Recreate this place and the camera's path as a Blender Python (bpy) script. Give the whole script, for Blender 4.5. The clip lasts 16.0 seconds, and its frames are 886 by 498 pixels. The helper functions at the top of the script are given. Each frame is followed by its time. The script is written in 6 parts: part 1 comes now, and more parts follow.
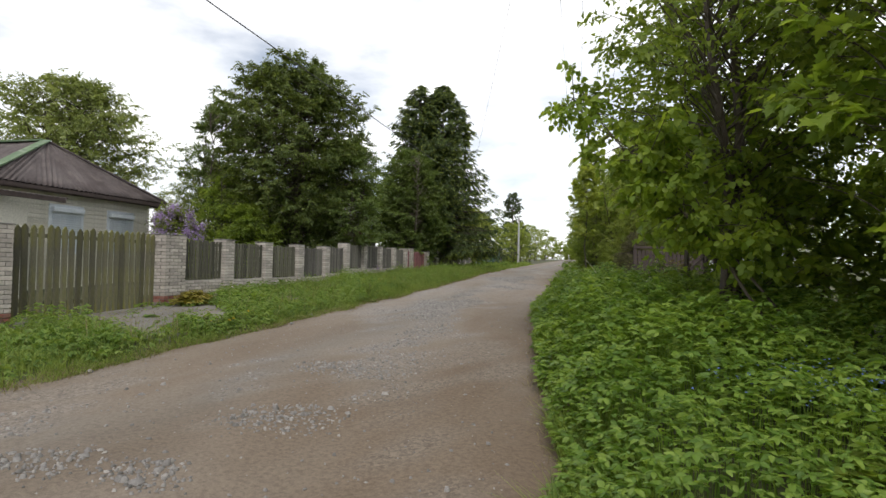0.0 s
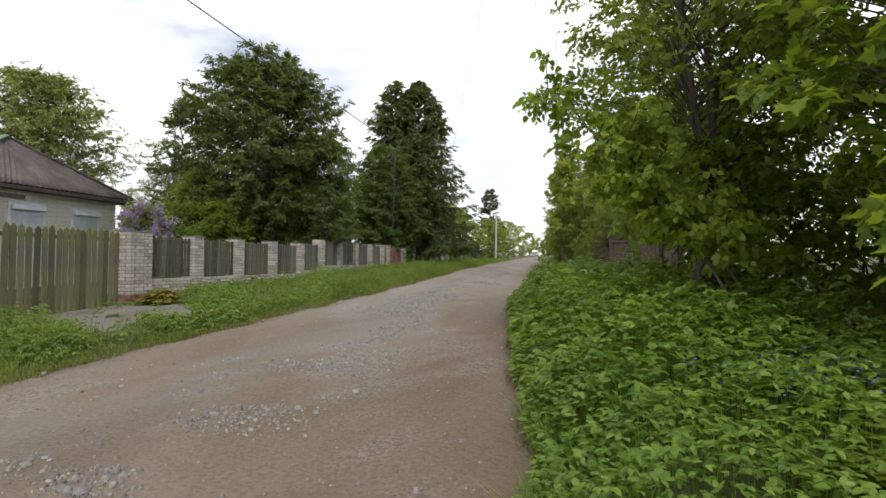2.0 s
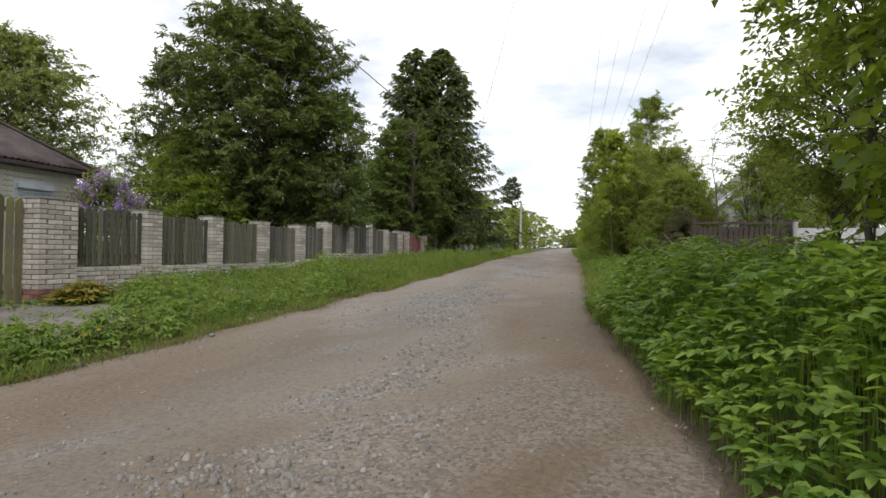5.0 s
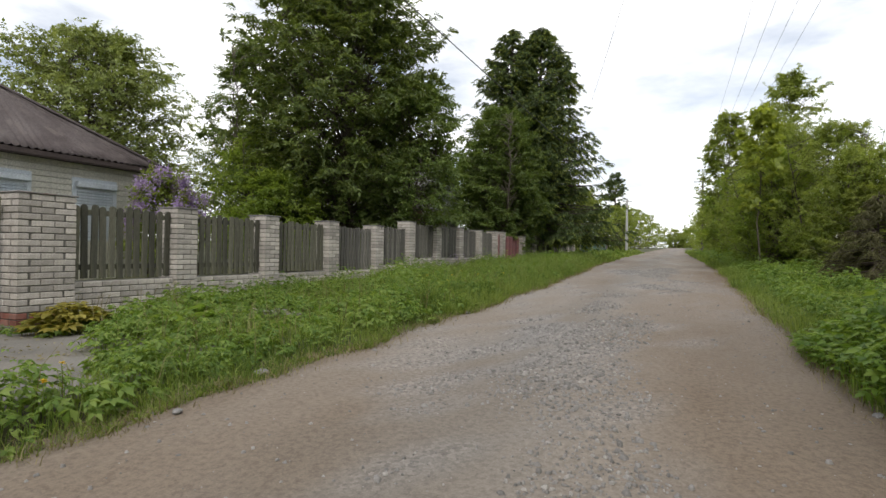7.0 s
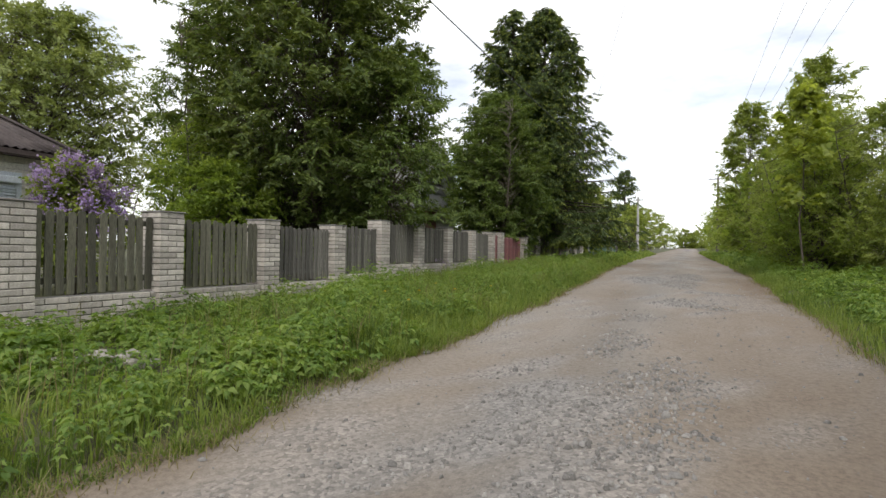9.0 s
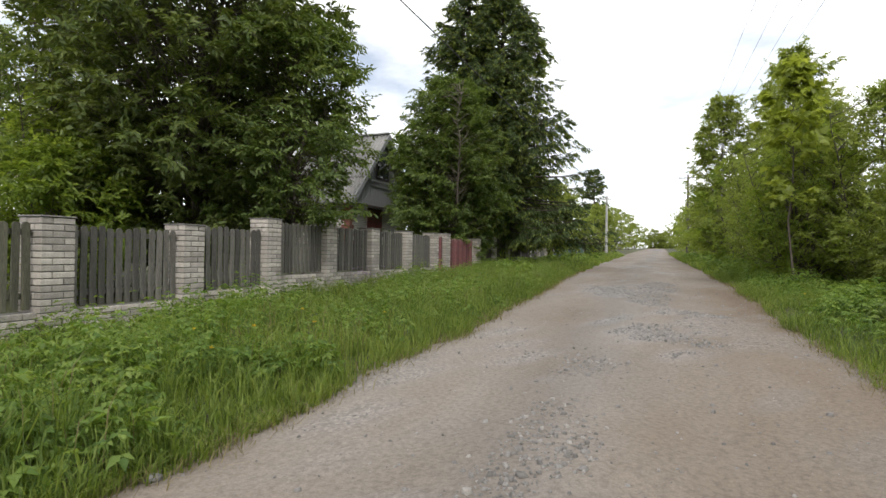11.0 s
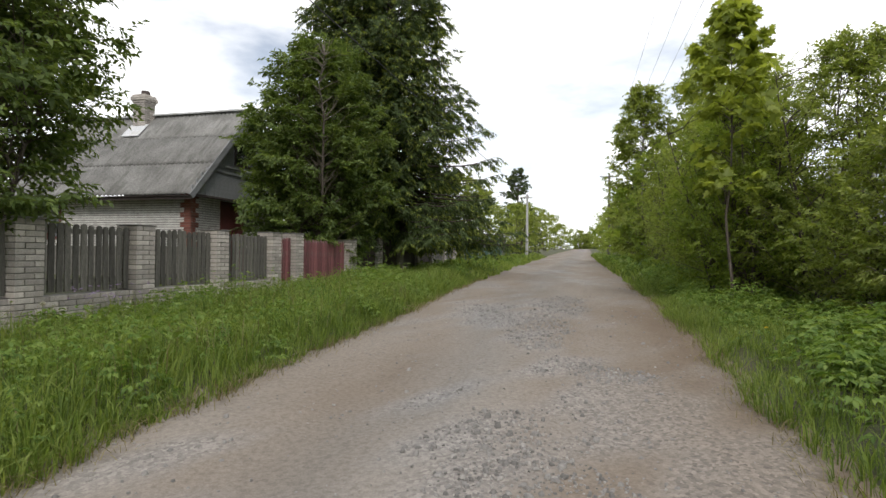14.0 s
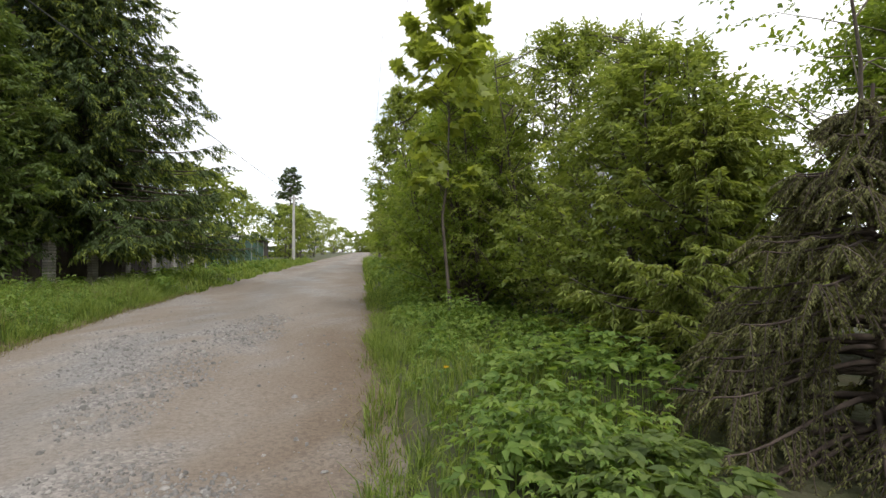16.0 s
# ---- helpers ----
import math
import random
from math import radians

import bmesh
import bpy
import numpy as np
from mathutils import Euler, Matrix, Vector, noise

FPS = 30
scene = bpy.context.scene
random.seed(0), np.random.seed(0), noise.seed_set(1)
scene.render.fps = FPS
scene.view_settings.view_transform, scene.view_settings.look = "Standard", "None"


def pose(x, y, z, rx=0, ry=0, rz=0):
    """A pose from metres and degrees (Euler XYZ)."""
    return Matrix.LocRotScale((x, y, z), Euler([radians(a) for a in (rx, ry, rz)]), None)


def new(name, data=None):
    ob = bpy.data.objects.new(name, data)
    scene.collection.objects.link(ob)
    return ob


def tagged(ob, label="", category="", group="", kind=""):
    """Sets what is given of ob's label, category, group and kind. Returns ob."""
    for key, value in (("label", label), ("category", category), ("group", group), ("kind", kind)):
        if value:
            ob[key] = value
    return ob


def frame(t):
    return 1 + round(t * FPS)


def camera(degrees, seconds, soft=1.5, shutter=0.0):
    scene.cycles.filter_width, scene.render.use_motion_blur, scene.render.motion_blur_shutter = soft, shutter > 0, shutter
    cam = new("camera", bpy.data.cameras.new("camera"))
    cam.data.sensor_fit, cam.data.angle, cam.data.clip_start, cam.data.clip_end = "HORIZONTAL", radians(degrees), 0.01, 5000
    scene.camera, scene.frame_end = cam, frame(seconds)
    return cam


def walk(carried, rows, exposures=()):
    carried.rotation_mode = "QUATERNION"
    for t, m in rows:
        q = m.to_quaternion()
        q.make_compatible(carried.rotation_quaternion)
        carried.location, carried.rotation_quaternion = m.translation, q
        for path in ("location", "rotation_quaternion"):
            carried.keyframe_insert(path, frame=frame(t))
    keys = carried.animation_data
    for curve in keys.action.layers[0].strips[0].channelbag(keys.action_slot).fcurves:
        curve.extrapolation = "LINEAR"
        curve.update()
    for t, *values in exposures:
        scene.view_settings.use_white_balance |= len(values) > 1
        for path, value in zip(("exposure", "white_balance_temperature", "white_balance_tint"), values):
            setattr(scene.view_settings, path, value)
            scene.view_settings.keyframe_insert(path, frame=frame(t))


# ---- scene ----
cam = camera(77.4, 16.0)
METRES, EYE, TURN = 20.3, 1.37, 14.3
ROWS = [
    (0.0, 0.0, 0.0, 0.0, -0.03, 1.61, -1.18),
    (0.5, 0.0021, 0.0016, -0.0001, 0.06, 1.58, -0.96),
    (1.0, 0.0053, 0.0031, 0.0006, -1.09, 1.43, -0.66),
    (1.5, 0.0054, 0.0048, 0.0013, -1.57, 1.43, -0.7),
    (2.0, 0.0033, 0.0085, -0.0021, -2.28, 1.33, -0.61),
    (2.5, -0.0087, 0.0277, -0.0094, -2.52, 0.88, -0.92),
    (3.0, -0.0082, 0.0584, -0.0129, -3.3, 0.64, -0.87),
    (5.5, -0.0149, 0.2396, -0.0082, 1.16, 0.47, -0.92),
    (6.0, -0.0163, 0.2765, -0.0065, 3.76, 0.42, -0.94),
    (6.5, -0.022, 0.3112, -0.0051, 7.52, 0.37, -0.96),
    (7.0, -0.0233, 0.346, -0.0031, 9.21, 0.35, -0.95),
    (7.5, -0.0232, 0.3798, -0.0013, 10.58, 0.37, -0.88),
    (8.0, -0.0223, 0.4141, -0.0002, 10.96, 0.34, -0.88),
    (10.5, 0.0107, 0.5903, 0.0087, 7.74, 0.43, -0.84),
    (11.0, 0.02, 0.6283, 0.0105, 7.26, 0.41, -0.83),
    (11.5, 0.0289, 0.6631, 0.0117, 5.96, 0.51, -0.72),
    (12.0, 0.0392, 0.6999, 0.0133, 5.52, 0.46, -0.73),
    (12.5, 0.0504, 0.7343, 0.0145, 4.46, 0.53, -0.65),
    (13.0, 0.0651, 0.7702, 0.0154, 3.92, 0.51, -0.64),
    (13.5, 0.0785, 0.8002, 0.0175, 1.58, 0.58, -0.56),
    (14.0, 0.0937, 0.8339, 0.0177, 0.38, 0.57, -0.59),
    (14.5, 0.11, 0.8626, 0.0198, -2.7, 0.67, -0.5),
    (15.0, 0.1307, 0.8923, 0.0203, -4.65, 0.71, -0.49),
    (15.5, 0.1552, 0.9139, 0.0217, -13.06, 0.9, -0.28),
    (16.0, 0.185, 0.931, 0.0225, -21.5, 1.04, -0.13),
]
walk(cam, [(t, pose(0, 0, EYE, 0, 0, TURN) @ pose(METRES * x, METRES * y, METRES * z, 90 + pitch, roll, yaw)) for t, x, y, z, yaw, pitch, roll in ROWS],
     [(0.0, 0.24), (3.0, 0.32), (5.5, 0.20), (8.0, 0.33), (11.0, 0.48), (14.0, 0.32), (15.0, 0.28), (16.0, 0.48)])

# ---- sky and sun ----
world = bpy.data.worlds.new("overcast")
scene.world = world
world.use_nodes = True
wn, wl = world.node_tree.nodes, world.node_tree.links
wn.clear()
w_out = wn.new("ShaderNodeOutputWorld")
w_bg = wn.new("ShaderNodeBackground")
w_sky = wn.new("ShaderNodeTexSky")
w_sky.sky_type, w_sky.sun_disc = "NISHITA", False
w_sky.sun_elevation, w_sky.sun_rotation = radians(48), radians(200)
w_cool = wn.new("ShaderNodeMix")
w_cool.data_type = "RGBA"
w_coord = wn.new("ShaderNodeTexCoord")
w_map = wn.new("ShaderNodeMapping")
w_map.inputs["Scale"].default_value = (1.2, 1.2, 3.4)
w_map.inputs["Rotation"].default_value = (0, 0, radians(26))
w_noise = wn.new("ShaderNodeTexNoise")
w_noise.inputs["Scale"].default_value, w_noise.inputs["Detail"].default_value, w_noise.inputs["Roughness"].default_value = 1.9, 7, 0.55
w_ramp = wn.new("ShaderNodeValToRGB")
w_ramp.color_ramp.elements[0].position, w_ramp.color_ramp.elements[1].position = 0.33, 0.58
w_ramp.color_ramp.elements[0].color = (0.24, 0.24, 0.24, 1)
w_ramp.color_ramp.elements[1].color = (1, 1, 1, 1)
wl.new(w_coord.outputs["Generated"], w_map.inputs["Vector"])
wl.new(w_map.outputs["Vector"], w_noise.inputs["Vector"])
wl.new(w_noise.outputs["Fac"], w_ramp.inputs["Fac"])
wl.new(w_ramp.outputs["Color"], w_cool.inputs["Factor"])
wl.new(w_sky.outputs["Color"], w_cool.inputs["A"])
w_cool.inputs["B"].default_value = (12.2, 12.2, 12.3, 1)
wl.new(w_cool.outputs["Result"], w_bg.inputs["Color"])
wl.new(w_bg.outputs["Background"], w_out.inputs["Surface"])
w_bg.inputs["Strength"].default_value = 0.1
sun = new("sun", bpy.data.lights.new("sun", "SUN"))
sun.data.energy, sun.data.angle, sun.data.color = 1.5, radians(14), (1.0, 0.96, 0.9)
sun.matrix_world = pose(0, 0, 30, 42, 0, 20)

# ---- materials ----
def material(name, rough=0.8, metal=0.0):
    m = bpy.data.materials.new(name)
    m.use_nodes = True
    b = m.node_tree.nodes["Principled BSDF"]
    b.inputs["Roughness"].default_value, b.inputs["Metallic"].default_value = rough, metal
    return m, m.node_tree.nodes, m.node_tree.links, b


def ramp(nodes, stops):
    r = nodes.new("ShaderNodeValToRGB")
    e = r.color_ramp.elements
    while len(e) < len(stops):
        e.new(0.5)
    for k, (p, c) in enumerate(stops):
        e[k].position, e[k].color = p, (*c, 1)
    return r


def noise_node(nodes, links, scale, detail=4, stretch=(1, 1, 1), space="Object"):
    c = nodes.new("ShaderNodeTexCoord")
    mp = nodes.new("ShaderNodeMapping")
    mp.inputs["Scale"].default_value = stretch
    n = nodes.new("ShaderNodeTexNoise")
    n.inputs["Scale"].default_value, n.inputs["Detail"].default_value = scale, detail
    links.new(c.outputs[space], mp.inputs["Vector"])
    links.new(mp.outputs["Vector"], n.inputs["Vector"])
    return n


def mixed(nodes, links, fac, a, b, mode="MIX"):
    x = nodes.new("ShaderNodeMix")
    x.data_type, x.blend_type = "RGBA", mode
    for sock, v in (("Factor", fac), ("A", a), ("B", b)):
        if isinstance(v, (int, float)):
            x.inputs[sock].default_value = v
        elif isinstance(v, tuple):
            x.inputs[sock].default_value = (*v, 1)
        else:
            links.new(v, x.inputs[sock])
    return x.outputs["Result"]


def bumped(nodes, links, bsdf, height, strength=0.3, dist=0.01):
    b = nodes.new("ShaderNodeBump")
    b.inputs["Strength"].default_value, b.inputs["Distance"].default_value = strength, dist
    links.new(height, b.inputs["Height"])
    links.new(b.outputs["Normal"], bsdf.inputs["Normal"])


def surface(name, c1, c2, scale=3, fine=60, rough=0.8, bump=0.3, dist=0.004, stretch=(1, 1, 1), metal=0.0, stain=None, vary=0.0, space="Object", grain=(0.72, 1.15), stain_at=(0.52, 0.7), stain_stretch=(1, 1, 1)):
    """A worn surface: two colours in broad patches, fine grain, relief, and stains of a third colour."""
    m, n, l, b = material(name, rough, metal)
    big = noise_node(n, l, scale, 5, stretch, space)
    r = ramp(n, [(0.35, c1), (0.65, c2)])
    l.new(big.outputs["Fac"], r.inputs["Fac"])
    small = noise_node(n, l, fine, 6, stretch, space)
    g = ramp(n, [(0.3, (grain[0],) * 3), (0.7, (grain[1],) * 3)])
    l.new(small.outputs["Fac"], g.inputs["Fac"])
    col = mixed(n, l, 1.0, r.outputs["Color"], g.outputs["Color"], "MULTIPLY")
    if stain:
        s = noise_node(n, l, scale * 0.7 + 1.3, 8, stain_stretch, space)
        sr = ramp(n, [(stain_at[0], (0, 0, 0)), (stain_at[1], (0.8, 0.8, 0.8))])
        l.new(s.outputs["Fac"], sr.inputs["Fac"])
        col = mixed(n, l, sr.outputs["Color"], col, stain)
    if vary:
        info = n.new("ShaderNodeObjectInfo")
        vr = ramp(n, [(0.0, (1 - vary,) * 3), (1.0, (1 + vary * 0.6,) * 3)])
        l.new(info.outputs["Random"], vr.inputs["Fac"])
        col = mixed(n, l, 1.0, col, vr.outputs["Color"], "MULTIPLY")
    l.new(col, b.inputs["Base Color"])
    bumped(n, l, b, small.outputs["Fac"], bump, dist)
    return m


def leafy(name, dark, mid, light, thin=0.45, rough=0.55, patch=0.8):
    """Leaf: each leaf its own green, patches of tone over the plant, light shining through."""
    m, n, l, b = material(name, rough)
    geo = n.new("ShaderNodeNewGeometry")
    r = ramp(n, [(0.0, dark), (0.5, mid), (1.0, light)])
    nz = noise_node(n, l, patch, 3)
    add = n.new("ShaderNodeMath")
    add.operation = "MULTIPLY_ADD"
    l.new(nz.outputs["Fac"], add.inputs[0])
    add.inputs[1].default_value = 1.3
    sub = n.new("ShaderNodeMath")
    sub.operation = "MULTIPLY_ADD"
    l.new(geo.outputs["Random Per Island"], sub.inputs[0])
    sub.inputs[1].default_value, sub.inputs[2].default_value = 1.0, -0.65
    l.new(sub.outputs[0], add.inputs[2])
    l.new(add.outputs[0], r.inputs["Fac"])
    l.new(r.outputs["Color"], b.inputs["Base Color"])
    b.inputs["Specular IOR Level"].default_value = 0.35
    t = n.new("ShaderNodeBsdfTranslucent")
    tint = mixed(n, l, 1.0, r.outputs["Color"], (1.25, 1.2, 0.68), "MULTIPLY")
    l.new(tint, t.inputs["Color"])
    mx = n.new("ShaderNodeMixShader")
    mx.inputs["Fac"].default_value = thin
    l.new(b.outputs["BSDF"], mx.inputs[1])
    l.new(t.outputs["BSDF"], mx.inputs[2])
    l.new(mx.outputs["Shader"], n["Material Output"].inputs["Surface"])
    return m


DRIFTS = ((1.3, 0.45, 1.0, 1.0), (-0.8, 0.9, 0.0, 1.0), (3.7, 1.6, 0.0, 0.8), (7.1, -5.3, 0.0, 0.6), (-4.4, 3.1, 2.0, 0.5))


def road_material():
    m, n, l, b = material("gravel_road", 0.95)
    big = noise_node(n, l, 0.55, 6, (1.6, 0.35, 1))
    r = ramp(n, [(0.3, (0.178, 0.152, 0.126)), (0.5, (0.212, 0.19, 0.167)), (0.68, (0.24, 0.224, 0.205))])
    l.new(big.outputs["Fac"], r.inputs["Fac"])
    mid = noise_node(n, l, 28, 10)
    mr = ramp(n, [(0.36, (0.84, 0.83, 0.82)), (0.5, (1.0, 1.0, 1.0)), (0.64, (1.11, 1.11, 1.10))])
    l.new(mid.outputs["Fac"], mr.inputs["Fac"])
    col = mixed(n, l, 1.0, r.outputs["Color"], mr.outputs["Color"], "MULTIPLY")
    c = n.new("ShaderNodeTexCoord")
    v = n.new("ShaderNodeTexVoronoi")
    v.inputs["Scale"].default_value = 42
    l.new(c.outputs["Object"], v.inputs["Vector"])
    vr = ramp(n, [(0.0, (0.55, 0.55, 0.56)), (1.0, (1.45, 1.43, 1.4))])
    l.new(v.outputs["Color"], vr.inputs["Fac"])
    ragged = noise_node(n, l, 5, 6)
    total = ragged.outputs["Fac"]
    for ax, ay, ph, amp in DRIFTS:
        dot = n.new("ShaderNodeVectorMath")
        dot.operation = "DOT_PRODUCT"
        l.new(c.outputs["Object"], dot.inputs[0])
        dot.inputs[1].default_value = (ax, ay, 0)
        shift, wave, add = (n.new("ShaderNodeMath") for _ in range(3))
        shift.operation, wave.operation, add.operation = "ADD", "SINE", "MULTIPLY_ADD"
        l.new(dot.outputs["Value"], shift.inputs[0])
        shift.inputs[1].default_value = ph
        l.new(shift.outputs[0], wave.inputs[0])
        l.new(wave.outputs[0], add.inputs[0])
        add.inputs[1].default_value = amp
        l.new(total, add.inputs[2])
        total = add.outputs[0]
    spread = n.new("ShaderNodeMapRange")
    spread.inputs["From Min"].default_value, spread.inputs["From Max"].default_value = 0.4, 2.2
    l.new(total, spread.inputs["Value"])
    pr = ramp(n, [(0.0, (0, 0, 0)), (1.0, (0.9, 0.9, 0.9))])
    l.new(spread.outputs["Result"], pr.inputs["Fac"])
    gr = mixed(n, l, 1.0, (0.235, 0.23, 0.225), vr.outputs["Color"], "MULTIPLY")
    col = mixed(n, l, pr.outputs["Color"], col, gr)
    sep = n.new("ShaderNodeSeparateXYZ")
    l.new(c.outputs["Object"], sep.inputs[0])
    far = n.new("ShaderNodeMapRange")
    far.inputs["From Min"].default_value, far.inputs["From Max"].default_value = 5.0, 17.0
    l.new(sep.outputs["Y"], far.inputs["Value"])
    wander = noise_node(n, l, 0.5, 3)
    lane = n.new("ShaderNodeMath")
    lane.operation = "MULTIPLY_ADD"
    l.new(wander.outputs["Fac"], lane.inputs[0])
    lane.inputs[1].default_value = 2.2
    l.new(sep.outputs["X"], lane.inputs[2])
    place = n.new("ShaderNodeMapRange")
    place.inputs["From Min"].default_value, place.inputs["From Max"].default_value = -4.8, 0.3
    l.new(lane.outputs[0], place.inputs["Value"])
    tracks = ramp(n, [(0.0, (0.92, 0.87, 0.81)), (0.28, (1.0, 0.96, 0.92)), (0.45, (0.9, 0.91, 0.92)), (0.62, (1.04, 1.01, 0.98)), (0.85, (0.85, 0.77, 0.69))])
    l.new(place.outputs["Result"], tracks.inputs["Fac"])
    col = mixed(n, l, 1.0, col, tracks.outputs["Color"], "MULTIPLY")
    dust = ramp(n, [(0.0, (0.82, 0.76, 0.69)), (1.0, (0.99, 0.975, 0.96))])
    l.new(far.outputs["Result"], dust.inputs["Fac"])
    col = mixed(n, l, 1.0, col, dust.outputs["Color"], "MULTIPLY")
    fine = noise_node(n, l, 95, 3)
    fr = ramp(n, [(0.34, (0.86, 0.86, 0.86)), (0.66, (1.1, 1.1, 1.1))])
    l.new(fine.outputs["Fac"], fr.inputs["Fac"])
    col = mixed(n, l, 1.0, col, fr.outputs["Color"], "MULTIPLY")
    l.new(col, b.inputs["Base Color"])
    b.inputs["Specular IOR Level"].default_value = 0.2
    hs = n.new("ShaderNodeMath")
    hs.operation = "SUBTRACT"
    l.new(fine.outputs["Fac"], hs.inputs[0])
    l.new(v.outputs["Distance"], hs.inputs[1])
    bumped(n, l, b, hs.outputs[0], 0.25, 0.009)
    return m


M_ROAD = road_material()
M_SOIL = surface("soil", (0.06, 0.045, 0.03), (0.10, 0.08, 0.05), 1.2, 40, 0.95, 0.6, 0.02, stain=(0.05, 0.07, 0.02))
M_MEADOW = surface("meadow_ground", (0.05, 0.055, 0.022), (0.08, 0.085, 0.03), 0.4, 18, 0.95, 0.6, 0.03, stain=(0.07, 0.06, 0.035))
M_CONCRETE = surface("old_concrete", (0.125, 0.115, 0.10), (0.18, 0.168, 0.148), 1.4, 50, 0.9, 0.35, 0.004, stain=(0.17, 0.15, 0.12))
M_BRICK = surface("white_brick", (0.43, 0.39, 0.345), (0.56, 0.515, 0.465), 7, 90, 0.9, 0.35, 0.002, stain=(0.27, 0.24, 0.21), vary=0.32, stain_at=(0.5, 0.72))
M_HOUSEBRICK = surface("house_brick", (0.62, 0.60, 0.57), (0.74, 0.72, 0.69), 5, 80, 0.9, 0.3, 0.002, stain=(0.46, 0.44, 0.41))
M_REDBRICK = surface("red_brick", (0.21, 0.075, 0.055), (0.30, 0.12, 0.09), 7, 90, 0.9, 0.35, 0.002, stain=(0.17, 0.13, 0.11), vary=0.3)
M_MORTAR = surface("mortar", (0.15, 0.14, 0.125), (0.21, 0.20, 0.18), 8, 120, 0.95, 0.4, 0.003)
M_TIN = surface("tin_cap", (0.20, 0.19, 0.18), (0.28, 0.26, 0.24), 5, 60, 0.6, 0.1, 0.002, metal=0.3, stain=(0.16, 0.10, 0.07))
M_BOARD = surface("weathered_board", (0.105, 0.097, 0.082), (0.18, 0.17, 0.148), 3, 55, 0.9, 0.5, 0.003, stretch=(3, 3, 0.25), stain=(0.085, 0.082, 0.05), vary=0.5, grain=(0.5, 1.3), stain_stretch=(1.5, 1.5, 0.4))
M_MOSSBOARD = surface("mossy_board", (0.105, 0.10, 0.065), (0.165, 0.155, 0.10), 3, 55, 0.9, 0.5, 0.003, stretch=(3, 3, 0.25), stain=(0.17, 0.165, 0.03), vary=0.5, grain=(0.5, 1.3), stain_at=(0.42, 0.62), stain_stretch=(1.5, 1.5, 0.4))
M_DULLBOARD = surface("greenish_board", (0.085, 0.082, 0.058), (0.14, 0.133, 0.095), 3, 55, 0.9, 0.5, 0.003, stretch=(3, 3, 0.25), stain=(0.10, 0.105, 0.04), vary=0.5, grain=(0.5, 1.3), stain_stretch=(1.5, 1.5, 0.4))
M_REDBOARD = surface("faded_red_board", (0.17, 0.055, 0.06), (0.25, 0.10, 0.10), 3, 55, 0.85, 0.4, 0.003, stretch=(3, 3, 0.25), stain=(0.20, 0.15, 0.14), vary=0.45, grain=(0.55, 1.25))
M_BARK = surface("bark", (0.065, 0.05, 0.038), (0.12, 0.10, 0.08), 6, 40, 0.95, 0.9, 0.015, stretch=(2, 2, 0.5))
M_BIRCHBARK = surface("birch_bark", (0.20, 0.185, 0.165), (0.34, 0.32, 0.29), 5, 40, 0.85, 0.5, 0.006, stretch=(1, 1, 2.5), stain=(0.05, 0.045, 0.04))
M_TWIG = surface("twig", (0.075, 0.06, 0.04), (0.13, 0.11, 0.08), 6, 50, 0.9, 0.4, 0.004)
M_SIDING = surface("pale_siding", (0.60, 0.575, 0.49), (0.68, 0.65, 0.57), 1.2, 30, 0.6, 0.08, 0.002, vary=0.06)
M_BROWNROOF = surface("brown_corrugated", (0.068, 0.052, 0.05), (0.105, 0.086, 0.083), 1.5, 25, 0.75, 0.2, 0.003, stain=(0.14, 0.115, 0.105))
M_GREENPAINT = surface("green_paint", (0.07, 0.125, 0.06), (0.12, 0.18, 0.09), 3, 40, 0.7, 0.2, 0.002, stain=(0.24, 0.26, 0.20))
M_BLUEFRAME = surface("pale_blue_frame", (0.55, 0.60, 0.64), (0.64, 0.68, 0.71), 2, 40, 0.5, 0.05, 0.001)
M_SHUTTER = surface("grey_shutter", (0.40, 0.45, 0.49), (0.48, 0.52, 0.55), 2, 40, 0.5, 0.05, 0.001)
M_FASCIA = surface("dark_fascia", (0.045, 0.032, 0.028), (0.07, 0.05, 0.045), 4, 50, 0.8, 0.3, 0.003)
M_SLATE = surface("asbestos_sheet", (0.17, 0.165, 0.155), (0.27, 0.265, 0.25), 1.3, 30, 0.9, 0.35, 0.004, stain=(0.10, 0.10, 0.085), vary=0.2, grain=(0.6, 1.25), stain_at=(0.5, 0.75), stain_stretch=(3, 0.6, 0.6))
M_PLASTER = surface("chimney_plaster", (0.40, 0.38, 0.34), (0.50, 0.48, 0.44), 3, 50, 0.9, 0.3, 0.003, stain=(0.25, 0.23, 0.20))
M_DARKRED = surface("dark_red_paint", (0.10, 0.025, 0.022), (0.14, 0.04, 0.035), 3, 40, 0.6, 0.15, 0.002)
M_GREYPANEL = surface("grey_boarding", (0.23, 0.24, 0.245), (0.31, 0.315, 0.32), 2, 40, 0.8, 0.2, 0.002)
M_POLE = surface("concrete_pole", (0.36, 0.35, 0.33), (0.44, 0.43, 0.41), 2, 40, 0.85, 0.2, 0.002)
M_WOODPOLE = surface("wood_pole", (0.10, 0.085, 0.07), (0.16, 0.14, 0.12), 2, 40, 0.9, 0.3, 0.003, stretch=(3, 3, 0.3))
M_WIRE = surface("wire", (0.02, 0.02, 0.022), (0.035, 0.035, 0.035), 4, 40, 0.6, 0.0)
M_STONE = surface("grey_stone", (0.15, 0.148, 0.145), (0.26, 0.25, 0.24), 7, 80, 0.9, 0.3, 0.003)
